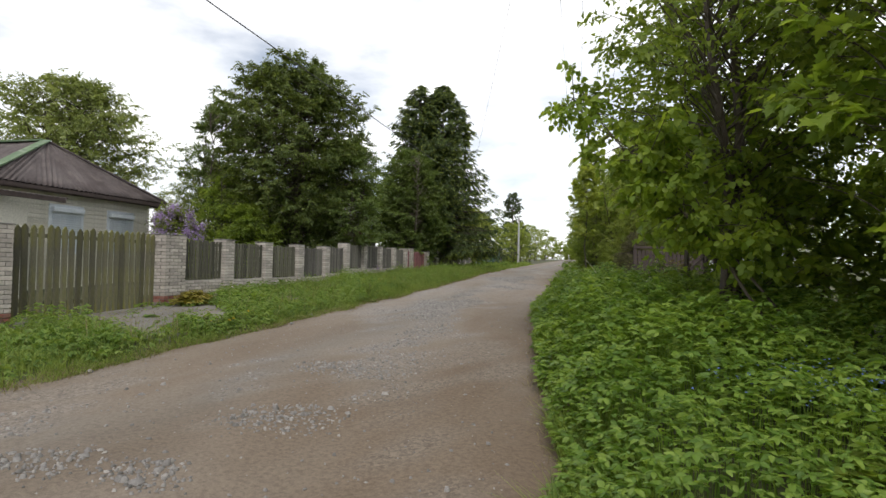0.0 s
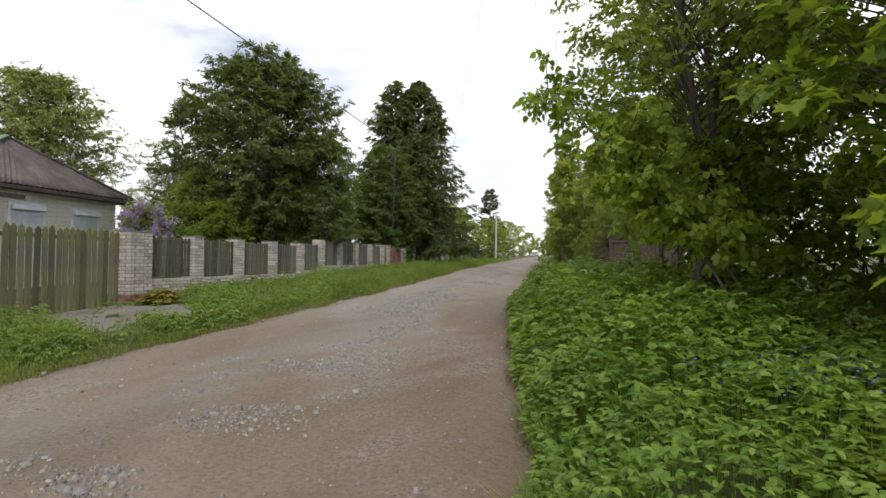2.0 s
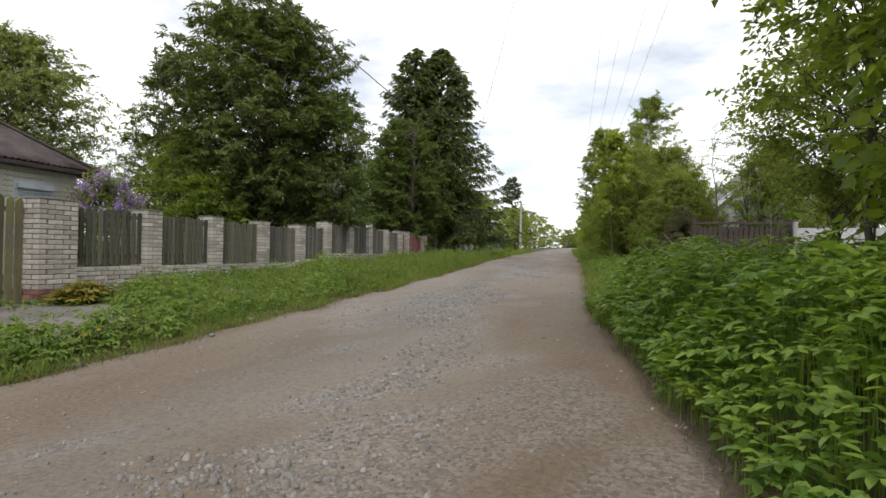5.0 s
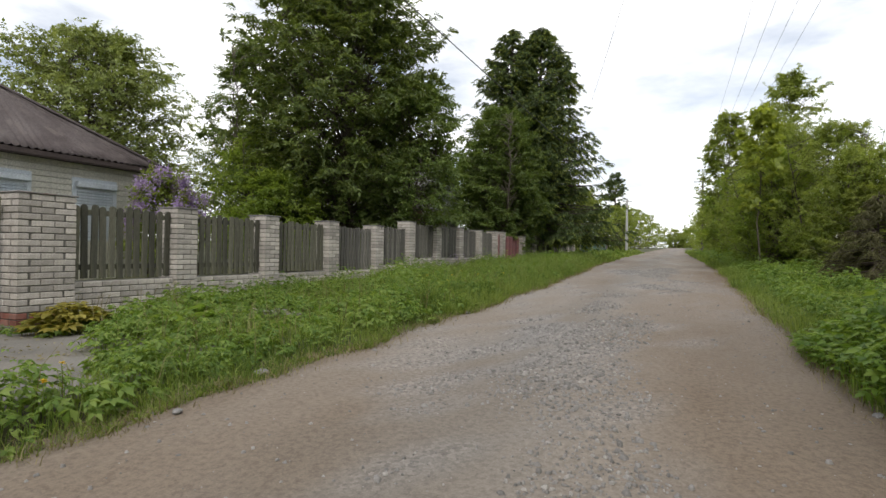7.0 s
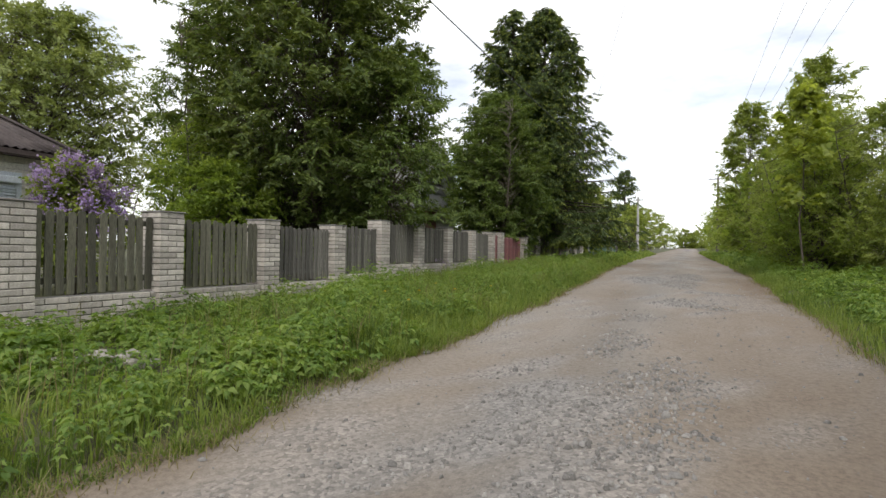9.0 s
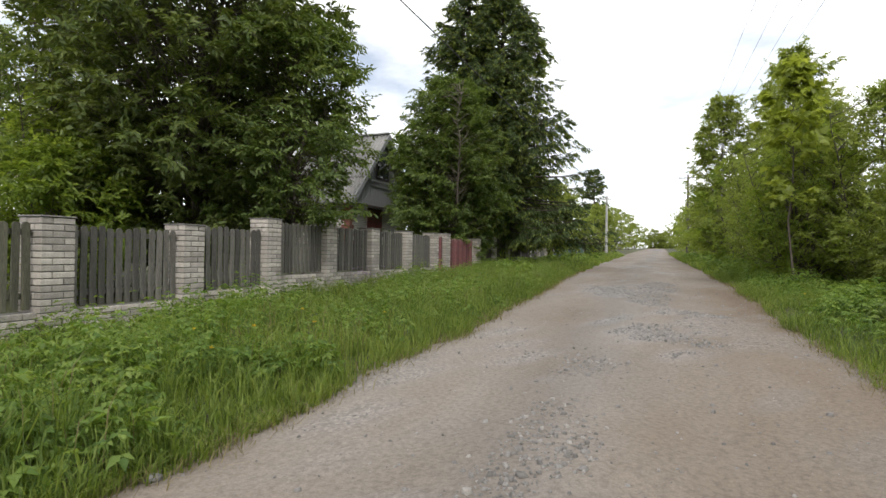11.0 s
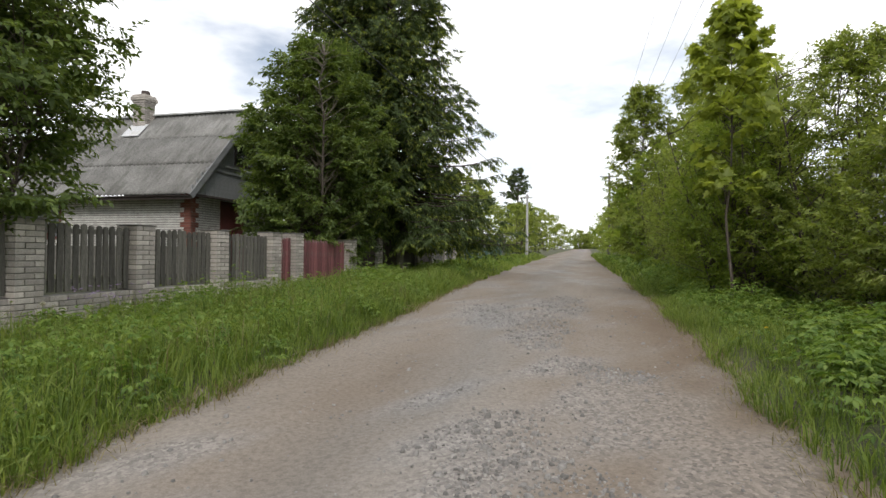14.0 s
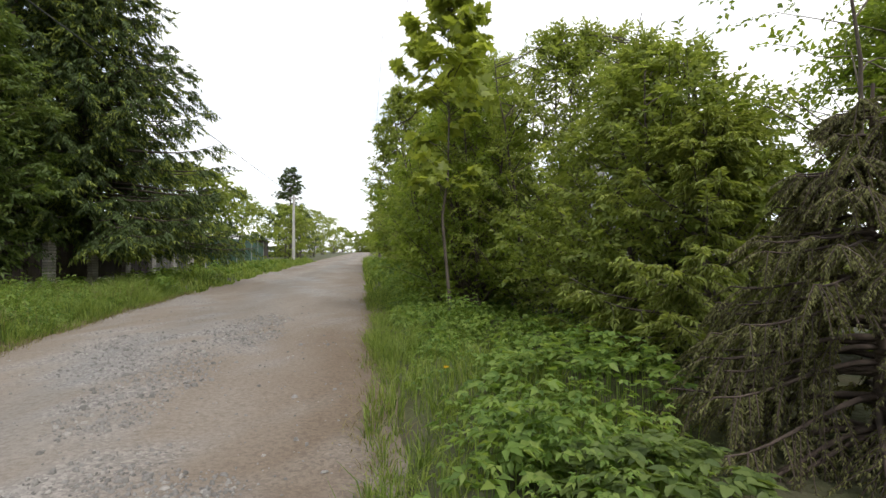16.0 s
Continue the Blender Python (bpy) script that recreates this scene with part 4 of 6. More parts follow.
def broad_tree(name, at, height, base, radius, label, category, leaf_mat, bark_mat=M_BARK, clumps=420, twigs=9, k=8, leaf=0.13, wide=0.075, twig=0.5,
               belly=0.8, lump=0.16, stems=1, stem_r=0.14, flat=0.45, palm=False, limbs=26, hang=0.0, group="", extra=None, squash=1.0, inner=0.55, full=0.6,
               rise=0.6, arch=0.10, ovate=False):
    """A broad-leaved tree or bush: stems, arching boughs that reach the crown's uneven outline, twigs along the boughs and leaves along the twigs."""
    t = thing(name, at, label, category, group)
    nb = max(26, int(clumps * 0.75))
    C = crown_points(nb, base, height, radius, belly, lump, squash, inner, full)
    far = rng.uniform(0, 1, nb) < 0.16
    C[far] *= np.array([1.13, 1.13, 1.03])
    axes = []
    for _ in range(stems):
        f = np.array([rng.normal(0, 0.25), rng.normal(0, 0.25), -0.15]) if stems > 1 else np.array([0, 0, -0.15])
        lean = radius * 0.2 * (stems > 1)
        tip = np.array([f[0] * 2 + rng.normal(0, lean), f[1] * 2 + rng.normal(0, lean), height * rng.uniform(0.82, 0.96)])
        axes.append(bent(f, tip, 9, 0, 0.06))
    ax = np.array(axes)[rng.integers(stems, size=nb)]
    R = np.hypot(C[:, 0], C[:, 1])
    hz = np.clip(C[:, 2] - R * rise * rng.uniform(0.5, 1.4, nb), base * 0.5, height * 0.86)
    foot = along_lines(ax, ((hz + 0.15) / (ax[:, -1, 2] + 0.15))[:, None])[0][:, 0]
    s = np.linspace(0, 1, 7)[None, :, None]
    lines = foot[:, None] + (C - foot)[:, None] * s
    ln = np.linalg.norm(C - foot, axis=1)
    lines[..., 2] += (arch * ln)[:, None] * 4 * (s * (1 - s))[0, :, 0]
    lines[:, 1:-1] += rng.normal(0, 0.022, (nb, 5, 3)) * ln[:, None, None]
    V, F = tubes([(a, np.linspace(stem_r, stem_r * 0.12, 9)) for a in axes], 8)
    part("trunk", np_mesh("trunk", V, F, bark_mat, True), bark_mat, t)
    V, F = tubes([(l, np.linspace(min(stem_r * 0.3, 0.005 + 0.005 * d), 0.003, 7)) for l, d in zip(lines, ln)], 3)
    part("branchwork", np_mesh("branchwork", V, F, M_TWIG, True), M_TWIG, t)["kind"] = "stuff"
    n = max(4, clumps * twigs // nb)
    q = 0.3 + 0.7 * rng.uniform(0, 1, (nb, n)) ** 0.6
    q[:, : max(1, n // 8)] = 1.0
    A, T = along_lines(lines, q)
    side = unit(np.cross(T, np.array([0, 0, 1.0])))
    sg = rng.choice((-1.0, 1.0), (nb, n, 1)) * np.where(q[..., None] > 0.99, 0.4, 1.0)
    D = T * rng.uniform(0.35, 0.95, (nb, n, 1)) + side * sg * rng.uniform(0.2, 1.0, (nb, n, 1)) + rng.normal(0, 0.6, (nb, n, 3)) * np.array([1, 1, 0.35 + flat])
    D[..., 2] += 0.12 - hang
    D = unit(D.reshape(-1, 3))
    tw = (twig * (1.25 - 0.55 * q) * rng.uniform(0.6, 1.2, (nb, n))).ravel()
    out = unit(C * np.array([1, 1, 0.3]))
    up = unit(np.array([0, 0, 1.0]) + rng.normal(0, 0.4 + 0.4 * flat, (nb * n, 3)) + 0.45 * np.repeat(out, n, 0))
    P, ld, N, L, W = twig_leaves(A.reshape(-1, 3), D, tw, k, leaf, wide, up, hang)
    V, F = palm_leaves(P, ld, N, L) if palm else ovate_leaves(P, ld, N, L, W) if ovate else leaves(P, ld, N, L, W)
    part("crown", np_mesh("crown", V, F, leaf_mat), leaf_mat, t)
    if extra:
        m_n, mat, nm, lab = extra
        Q = C[np.argsort(-C[:, 2] - 0.5 * R - rng.uniform(0, 0.4, nb))[:m_n]] * np.array([1.1, 1.1, 1.04])
        m = 140
        B = np.repeat(Q, m, 0) + rng.normal(0, 1, (len(Q) * m, 3)) * np.array([0.07, 0.07, 0.12])
        V, F = leaves(B, rng.normal(0, 1, B.shape), rng.normal(0, 1, B.shape), 0.05, 0.05)
        part(nm, np_mesh(nm, V, F, mat), mat, t, lab)
    return t


def spruce(name, at, height, radius, label, boughs=430, shoots=22, needle_mat=M_SPRUCE, tip_mat=M_TIPS, base=0.6, droop=0.45, spray=0.17, wide=0.036, per=5, group="", taper=0.62, hang=0.5, bark=M_BARK, lift=0.75):
    """A spruce: straight trunk, drooping boughs with upturned ends, hanging branchlets set with needled sprays, pale young tips."""
    t = thing(name, at, label, "tree", group)
    trunk = (np.array([[0, 0, -0.2], [0.03, 0, height * 0.35], [0.0, 0.04, height * 0.7], [0, 0, height]]), (height * 0.017, height * 0.013, height * 0.007, 0.01))
    u = rng.uniform(0, 1, boughs) ** 1.05
    az = rng.uniform(0, 2 * np.pi, boughs)
    ln = radius * (1 - u) ** taper * rng.uniform(0.6, 1.08, boughs) * (1 + 0.10 * np.sin(3 * az + 8 * u) + 0.08 * np.sin(5 * az - 19 * u)) + 0.16
    ln = np.minimum(ln, 0.14 + (1 - u) * height * 0.55)
    d = np.stack([np.cos(az), np.sin(az), 0 * az], -1)
    s = np.linspace(0, 1, 8)
    lines = d[:, None] * (ln[:, None] * s[None])[..., None]
    lines[..., 2] = (base + (height - base - 0.1) * u)[:, None] + ln[:, None] * (0.10 * s - droop * s ** 1.6 + 0.20 * s ** 4 + lift * u[:, None] * s)
    n = shoots
    q = rng.uniform(0.12, 1, (boughs, n)) ** 0.75
    q[:, 0] = 1.0
    keep = (rng.uniform(0, 1, (boughs, n)) < 0.28 + 0.85 * (ln / radius)[:, None]) | (q == 1.0)
    A, T = along_lines(lines, q)
    side = np.repeat(np.cross(d, [0, 0, 1.0])[:, None], n, 1)
    sg = rng.choice((-1.0, 1.0), (boughs, n, 1)) * np.where(q[..., None] > 0.99, 0.1, 1.0)
    D = T * 0.7 + side * sg * rng.uniform(0.4, 1.0, (boughs, n, 1)) + rng.normal(0, 0.12, (boughs, n, 3))
    D[..., 2] -= hang * rng.uniform(0.3, 1.2, (boughs, n))
    L = (0.16 + 0.30 * (ln / radius)[:, None] * (1.15 - q)) * min(1.0, 0.35 + radius * 0.16) * rng.uniform(0.8, 1.5, (boughs, n))
    A, D, L = A[keep], unit(D[keep]), L[keep] * 1.5
    shape = np.linspace(0, 1, 4)
    twigs = A[:, None] + D[:, None] * (L[:, None] * shape[None])[..., None]
    twigs[..., 2] -= L[:, None] * 0.35 * shape[None] ** 2
    wood = [(l, np.linspace(0.010 + 0.010 * e, 0.004, 8)) for l, e in zip(lines, ln)]
    V, F = joined([tubes([trunk], 9), tubes(wood, 4), tubes([(w, (0.005, 0.004, 0.003, 0.002)) for w in (twigs if per > 6 else twigs[::6])], 3)])
    part("trunk", np_mesh("trunk", V, F, bark, True), bark, t)
    m = len(A)
    f = (np.arange(per) + 0.3)[None] / per + rng.uniform(-0.06, 0.06, (m, per))
    P, W = along_lines(twigs, np.clip(f, 0, 1))
    S = unit(np.cross(W, np.array([0, 0, 1.0])))
    up = np.array([0, 0, 1.0]) + rng.normal(0, 0.4, P.shape)
    sets = []
    for lat, dz, fac in ((0.8, -0.1, 1.0), (-0.8, -0.1, 1.0), (0.0, -0.75, 1.05)):
        G = W * 0.75 + S * lat + rng.normal(0, 0.15, P.shape)
        G[..., 2] += dz
        sz = (fac * rng.uniform(0.7, 1.2, (m, per)) * (1.1 - 0.45 * f)).ravel()
        sets.append(leaves(P.reshape(-1, 3), G.reshape(-1, 3), up.reshape(-1, 3), spray * sz, wide * rng.uniform(0.8, 1.3, m * per), 0.3, 0.2))
    V, F = joined(sets)
    part("foliage", np_mesh("foliage", V, F, needle_mat), needle_mat, t)
    if tip_mat:
        fresh = rng.uniform(0, 1, m) < 0.32 + 0.6 * (rng.uniform(0, 1, boughs)[np.nonzero(keep)[0]] < 0.5)
        twigs, D, L, m = twigs[fresh], D[fresh], L[fresh], fresh.sum()
        E = np.repeat(twigs[:, -1:], 4, 1) - D[:, None] * (L[:, None] * np.array([0.0, 0.12, 0.3, 0.5]))[..., None]
        G = np.repeat(D[:, None], 4, 1) + rng.normal(0, 0.4, E.shape) + np.array([0, 0, -0.25])
        V, F = leaves(E.reshape(-1, 3), G.reshape(-1, 3), np.array([0, 0, 1.0]) + rng.normal(0, 0.4, (m * 4, 3)), spray, wide * 1.15, 0.3, 0.3)
        part("young_growth", np_mesh("young_growth", V, F, tip_mat), tip_mat, t, "pale yellow-green young shoots")
    return t


def g3(x, y):
    return (x, y, gz(x, y) - 0.03)


# west side, behind the fence
broad_tree("rowan_tree", g3(-12.5, 21.8), 9.5, 0.7, 3.45, "large dense dark green many-stemmed rowan behind the fence", "tree", M_ROWAN, clumps=1000, twigs=9, k=10, leaf=0.15, wide=0.062, twig=0.42, belly=0.95, full=0.36, lump=0.09, stems=8, stem_r=0.10, flat=0.25, inner=0.5, rise=0.7, arch=0.12, hang=0.12)
broad_tree("rowan_tree", g3(-15.9, 21.6), 7.9, 1.2, 1.95, "slim feathery green rowan beside the large dark one", "tree", M_YOUNGROWAN, clumps=240, twigs=8, k=9, leaf=0.13, wide=0.055, twig=0.4, belly=0.8, lump=0.2, stems=4, stem_r=0.05, flat=0.25, rise=0.8, arch=0.16)
broad_tree("bird_cherry", g3(-10.1, 22.0), 6.0, 1.3, 1.85, "drooping green bird cherry beside the dark rowan", "tree", M_YOUNGROWAN, clumps=330, twigs=8, k=8, leaf=0.12, wide=0.055, stems=4, stem_r=0.05, flat=0.3, arch=0.14, hang=0.12, full=0.45)
spruce("spruce_tree", g3(-9.5, 36.5), 12.7, 4.1, "tall dark spruce with pale young shoots at the fence", 560, 18, droop=0.36, base=1.3, wide=0.038, group="pair of spruces at the fence", lift=0.45, taper=0.62)
spruce("spruce_tree", g3(-10.95, 35.9), 12.6, 3.7, "tall dark spruce standing close beside its twin", 400, 16, droop=0.36, base=1.3, wide=0.038, group="pair of spruces at the fence", lift=0.45, taper=0.66)
broad_tree("young_rowan", g3(-10.45, 32.4), 7.2, 0.3, 2.25, "fresh green young rowan before the dark spruces", "tree", M_YOUNGROWAN, clumps=620, twigs=8, k=9, leaf=0.15, wide=0.065, stems=4, stem_r=0.06, flat=0.25, belly=0.75, rise=0.6, arch=0.12, full=0.45)
broad_tree("apple_tree", g3(-25.0, 22.0), 9.5, 1.6, 4.0, "broad pale green garden tree behind the bungalow", "tree", M_PALE, clumps=900, twigs=7, k=7, leaf=0.155, wide=0.09, twig=0.5, stems=3, stem_r=0.16, lump=0.14, belly=0.9, full=0.45)
broad_tree("willow_bush", g3(-17.6, 23.2), 5.4, 0.3, 2.6, "pale green loose willow bush by the bungalow", "bush", M_PALE, clumps=320, twigs=8, k=8, leaf=0.12, wide=0.05, stems=5, stem_r=0.05)
broad_tree("elder_bush", g3(-12.9, 19.3), 2.9, 0.2, 1.3, "green elder bush behind the fence panels", "bush", M_BIRCH, clumps=200, twigs=8, k=8, leaf=0.12, wide=0.06, stems=5, stem_r=0.04)
broad_tree("elder_bush", g3(-14.6, 20.4), 4.3, 0.2, 1.8, "taller green elder bush behind the fence panels", "bush", M_BIRCH, clumps=220, twigs=8, k=8, leaf=0.12, wide=0.06, stems=5, stem_r=0.04)
broad_tree("lilac_bush", g3(-13.85, 16.35), 2.55, 0.3, 0.85, "lilac bush with pale violet blossom at the bungalow corner", "bush", M_BUSH, clumps=110, twigs=8, k=7, leaf=0.10, wide=0.07, stems=5, stem_r=0.03, extra=(46, M_LILAC, "blossom", "pale violet blossom panicles"))
FAR_WEST = ((-9.6, 48, 5.0, 2.4, "green roadside tree beyond the spruces"), (-12.5, 53, 6.0, 2.8, "green roadside tree beyond the spruces"), (-11.0, 62, 5.2, 2.8, "rounded green tree far along the road"), (-9.6, 74, 5.2, 3.0, "rounded green tree far along the road"), (-9.6, 86, 6.0, 3.2, "rounded green tree far along the road"), (-9.6, 100, 6.6, 3.8, "rounded green tree far along the road"), (-10.0, 120, 7, 4.6, "rounded green tree far along the road"), (-10.4, 145, 8, 5.4, "rounded green tree far along the road"), (-18, 50, 8, 4.0, "green garden tree behind the fence"), (-11, 200, 8, 6, "rounded tree at the far end of the road"), (-5, 206, 6, 4.5, "rounded tree at the far end of the road"), (0, 204, 6, 4.5, "rounded tree at the far end of the road"), (5, 200, 9, 6, "rounded tree at the far end of the road"), (-4.2, 214, 5, 3.6, "low bush closing the far end of the road"), (-2.2, 211, 5, 3.4, "low bush closing the far end of the road"))
for x, y, h, r, lab in FAR_WEST:
    broad_tree("roadside_tree", g3(x, y), h, 0.4 if y < 190 else -0.6, r, lab, "tree", M_BIRCH if x < -11 else M_BUSH, clumps=100, twigs=5, k=5, leaf=0.30 if y < 150 else 0.5, wide=0.16 if y < 150 else 0.3, twig=0.6, stems=3, stem_r=0.08, limbs=14)
spruce("spruce_tree", g3(-11.6, 92), 11.8, 3.2, "lone dark spruce far along the road", 150, 10, spray=0.4, wide=0.08, per=3, tip_mat=None)

# east side: the dark wood near the start
WOOD = ((2.1, 8.3, 9.0, 2.6, 2.6), (3.7, 6.2, 10.0, 2.7, 2.0), (5.2, 4.6, 11.0, 2.8, 1.8), (5.6, 7.6, 11.0, 3.0, 1.2), (7.6, 6.2, 12.0, 3.3, 1.0), (7.8, 9.2, 11.0, 3.0, 1.0), (6.6, 2.6, 11.0, 2.6, 1.2), (9.6, 4.2, 12.0, 3.4, 0.8))
for k, (x, y, h, r, cb) in enumerate(WOOD):
    broad_tree("birch_tree", g3(x, y), h, cb, r, "slender tall birch in dense leaf at the roadside", "tree", M_BIRCH, M_BIRCHBARK if k % 2 else M_BARK, clumps=320 if k < 4 else 190, twigs=8, k=8, leaf=0.095 if k < 4 else 0.16, wide=0.07 if k < 4 else 0.12, twig=0.42, belly=0.62, stems=1 if k % 2 else 2, stem_r=0.09, hang=0.25, group="birches of the roadside wood", limbs=30, inner=0.3)
MAPLES = ((3.0, 5.3, 4.9, 1.35, 2.3), (3.2, 4.6, 2.6, 0.9, 0.7), (2.3, 9.0, 3.8, 1.5, 0.7), (4.6, 6.6, 4.6, 1.6, 0.7))
for x, y, h, r, low in MAPLES:
    broad_tree("maple_sapling", g3(x, y), h, low, r, "young maple with large bright green lobed leaves", "tree", M_MAPLE, clumps=90, twigs=5, k=4, leaf=0.14, wide=0.13, twig=0.4, stems=1, stem_r=0.04, palm=True, group="young maples", limbs=20, hang=0.1)
UNDER = ((4.4, 5.6, 2.4, 1.5), (6.3, 4.2, 3.0, 2.0), (5.6, 8.2, 3.0, 1.8), (7.6, 7.0, 3.0, 2.2), (6.4, 2.6, 2.6, 1.9), (8.8, 4.5, 4.0, 2.4), (4.6, 3.4, 1.7, 1.2), (7.6, 12.4, 3.4, 2.0), (10.5, 8.5, 4.5, 2.8), (11.0, 3.0, 4.5, 2.8), (3.5, 9.8, 2.4, 1.3), (3.6, 4.9, 1.3, 1.0), (5.4, 11.0, 2.8, 1.6))
for x, y, h, r in UNDER:
    broad_tree("undergrowth_bush", g3(x, y), h, 0.15, r, "dark leafy bush under the trees", "bush", M_BIRCH, clumps=75, twigs=6, k=6, leaf=0.15, wide=0.11, stems=5, stem_r=0.03, group="bushes under the trees")


def leaning_sapling(foot, tip, label):
    """A thin aspen sapling that leans out over the road, broad leaves along its length."""
    t = thing("aspen_sapling", foot, label, "tree")
    d = np.array(tip) - np.array(foot)
    line = bent(np.zeros(3), d, 10, 0.25, 0.04)
    wood = [(line, np.linspace(0.022, 0.006, 10))]
    C = []
    for i in range(70):
        f = rng.uniform(0.35, 1.0)
        p = np.array([np.interp(f, np.linspace(0, 1, 10), line[:, c]) for c in range(3)])
        q = p + rng.normal(0, 0.26, 3) * np.array([1, 1, 0.8]) + np.array([0.1, 0, 0.05])
        wood.append((bent(p, q, 4, 0.02, 0.1), np.linspace(0.008, 0.003, 4)))
        C.append(q)
    V, F = tubes(wood, 6)
    part("trunk", np_mesh("trunk", V, F, M_TWIG, True), M_TWIG, t)
    C = np.array(C)
    A, D = np.repeat(C, 5, 0), unit(rng.normal(0, 1, (len(C) * 5, 3)) * np.array([1, 1, 0.5]) - np.array([0, 0, 0.3]))
    P, ld, N, L, W = twig_leaves(A, D, rng.uniform(0.15, 0.32, len(A)), 5, 0.095, 0.085, unit(rng.normal(0, 0.6, A.shape) + np.array([0, 0, 1.0])), 0.5)
    V, F = ovate_leaves(P, ld, N, L, W)
    part("crown", np_mesh("crown", V, F, M_MAPLE), M_MAPLE, t)
    return t


leaning_sapling(g3(2.4, 6.7), (-0.2, 7.9, 3.75), "thin leaning aspen sapling with round bright leaves")
leaning_sapling(g3(2.6, 6.9), (0.5, 7.4, 2.9), "thin leaning aspen sapling with round bright leaves")
broad_tree("willow_bush", g3(3.0, 13.8), 4.4, 1.5, 1.8, "loose yellowish willow bush before a pale wall", "bush", M_BUSH, clumps=230, twigs=8, k=8, leaf=0.09, wide=0.055, stems=5, stem_r=0.03)
broad_tree("bird_cherry", g3(2.5, 10.4), 6.2, 1.5, 2.1, "leafy bird cherry at the edge of the roadside wood", "tree", M_BIRCH, clumps=230, twigs=8, k=8, leaf=0.10, wide=0.07, stems=3, stem_r=0.05)

# east side: the hedge of bushes along the road further on
HEDGE = ((2.4, 25.4, 3.6, 1.6), (2.3, 28.2, 4.9, 2.1), (5.0, 24.6, 4.2, 1.9), (6.8, 21.6, 4.0, 1.8), (1.7, 31.8, 5.6, 2.4), (0.8, 29.4, 4.2, 1.6), (1.8, 35.6, 5.8, 2.5), (1.8, 40.0, 6.0, 2.6), (1.5, 46.0, 6.2, 2.7), (1.4, 52.0, 6.4, 2.9), (1.4, 59.0, 6.6, 3.0), (1.5, 68.0, 6.8, 3.3), (1.6, 80.0, 7.0, 3.6), (1.8, 95.0, 7.4, 4.1), (2.0, 115.0, 8.0, 4.6), (2.4, 140.0, 8.6, 5.4), (3.0, 175.0, 9.0, 6.0))
for k, (x, y, h, r) in enumerate(HEDGE):
    far = y > 44
    broad_tree("hedge_bush", g3(x, y), h, 0.2, r, "dense green willow bush along the road", "bush", M_BUSH if k % 3 != 2 else M_BIRCH, clumps=100 if far else 340, twigs=6 if far else 9, k=9 if not far else 6, leaf=0.24 if far else 0.085, wide=0.13 if far else 0.045, twig=0.6 if far else 0.42, stems=6, stem_r=0.045, limbs=24, group="bushes along the east side", belly=0.6, lump=0.2, rise=1.2, arch=0.04)
for x, y, h, r in ((3.8, 47.0, 11.6, 2.8), (0.6, 49.5, 10.0, 2.1)):
    broad_tree("birch_tree", g3(x, y), h, 1.0, r, "slim bright birch rising above the hedge", "tree", M_BUSH, M_BIRCHBARK, clumps=380, twigs=8, k=7, leaf=0.15, wide=0.10, twig=0.5, stems=1, stem_r=0.12, belly=0.75, hang=0.2, full=0.5, lump=0.24)
broad_tree("maple_sapling", g3(0.1, 27.6), 5.45, 2.1, 0.72, "slender young maple with bright yellow-green leaves in the hedge", "tree", M_YOUNGMAPLE, clumps=90, twigs=4, k=4, lump=0.4, leaf=0.16, wide=0.15, twig=0.28, stems=1, stem_r=0.03, palm=True, limbs=24, hang=0.2, belly=0.6)
broad_tree("rowan_sapling", g3(3.6, 23.6), 5.0, 2.0, 1.5, "thin sparse rowan sapling with bare twigs against the sky", "tree", M_BIRCH, clumps=60, twigs=5, k=6, leaf=0.08, wide=0.05, twig=0.4, stems=3, stem_r=0.035, limbs=40, lump=0.4)
spruce("spruce_tree", g3(1.85, 22.1), 2.2, 1.65, "dusty drooping spruce with bare dead twigs at the roadside", 120, 30, M_OLDSPRUCE, None, 0.12, 0.5, 0.04, 0.0085, 15, taper=0.3, hang=0.7, bark=M_DEADTWIG, lift=0.25)
spruce("spruce_tree", g3(2.2, 24.3), 2.5, 1.8, "young green spruce crowded among the hedge bushes", 90, 20, M_YOUNGSPRUCE, M_TIPS, 0.3, 0.2, 0.10, 0.022, 7, taper=0.5, hang=0.15)

# ---- low plants ----
def blades(x, y, h, w, lean=0.35, turn=None):
    """Grass blades: tapered strips that bend over towards their tips."""
    n = len(x)
    z = ground_z(x, y) - 0.02
    a = rng.uniform(0, 2 * np.pi, n) if turn is None else turn
    d = np.stack([np.cos(a), np.sin(a), 0 * a], -1)
    b = a + rng.normal(0, 0.9, n)
    s = np.stack([-np.sin(b), np.cos(b), 0 * a], -1)
    foot = np.stack([x, y, z], -1)
    l = (lean * rng.uniform(0.2, 1.7, n) * h)[:, None]
    up = np.array([0, 0, 1.0])
    m = foot + up * (h * 0.6)[:, None] + d * l * 0.28
    tip = foot + up * (h * rng.uniform(0.72, 1.0, n))[:, None] + d * l
    hw = (w / 2)[:, None]
    V = np.stack([foot - s * hw, foot + s * hw, m - s * hw * 0.85, m + s * hw * 0.85, tip], 1).reshape(-1, 3)
    i = np.arange(n)[:, None, None] * 5
    F = (i + np.array([[0, 1, 3], [0, 3, 2], [2, 3, 4]])[None]).reshape(-1, 3)
    return V, F


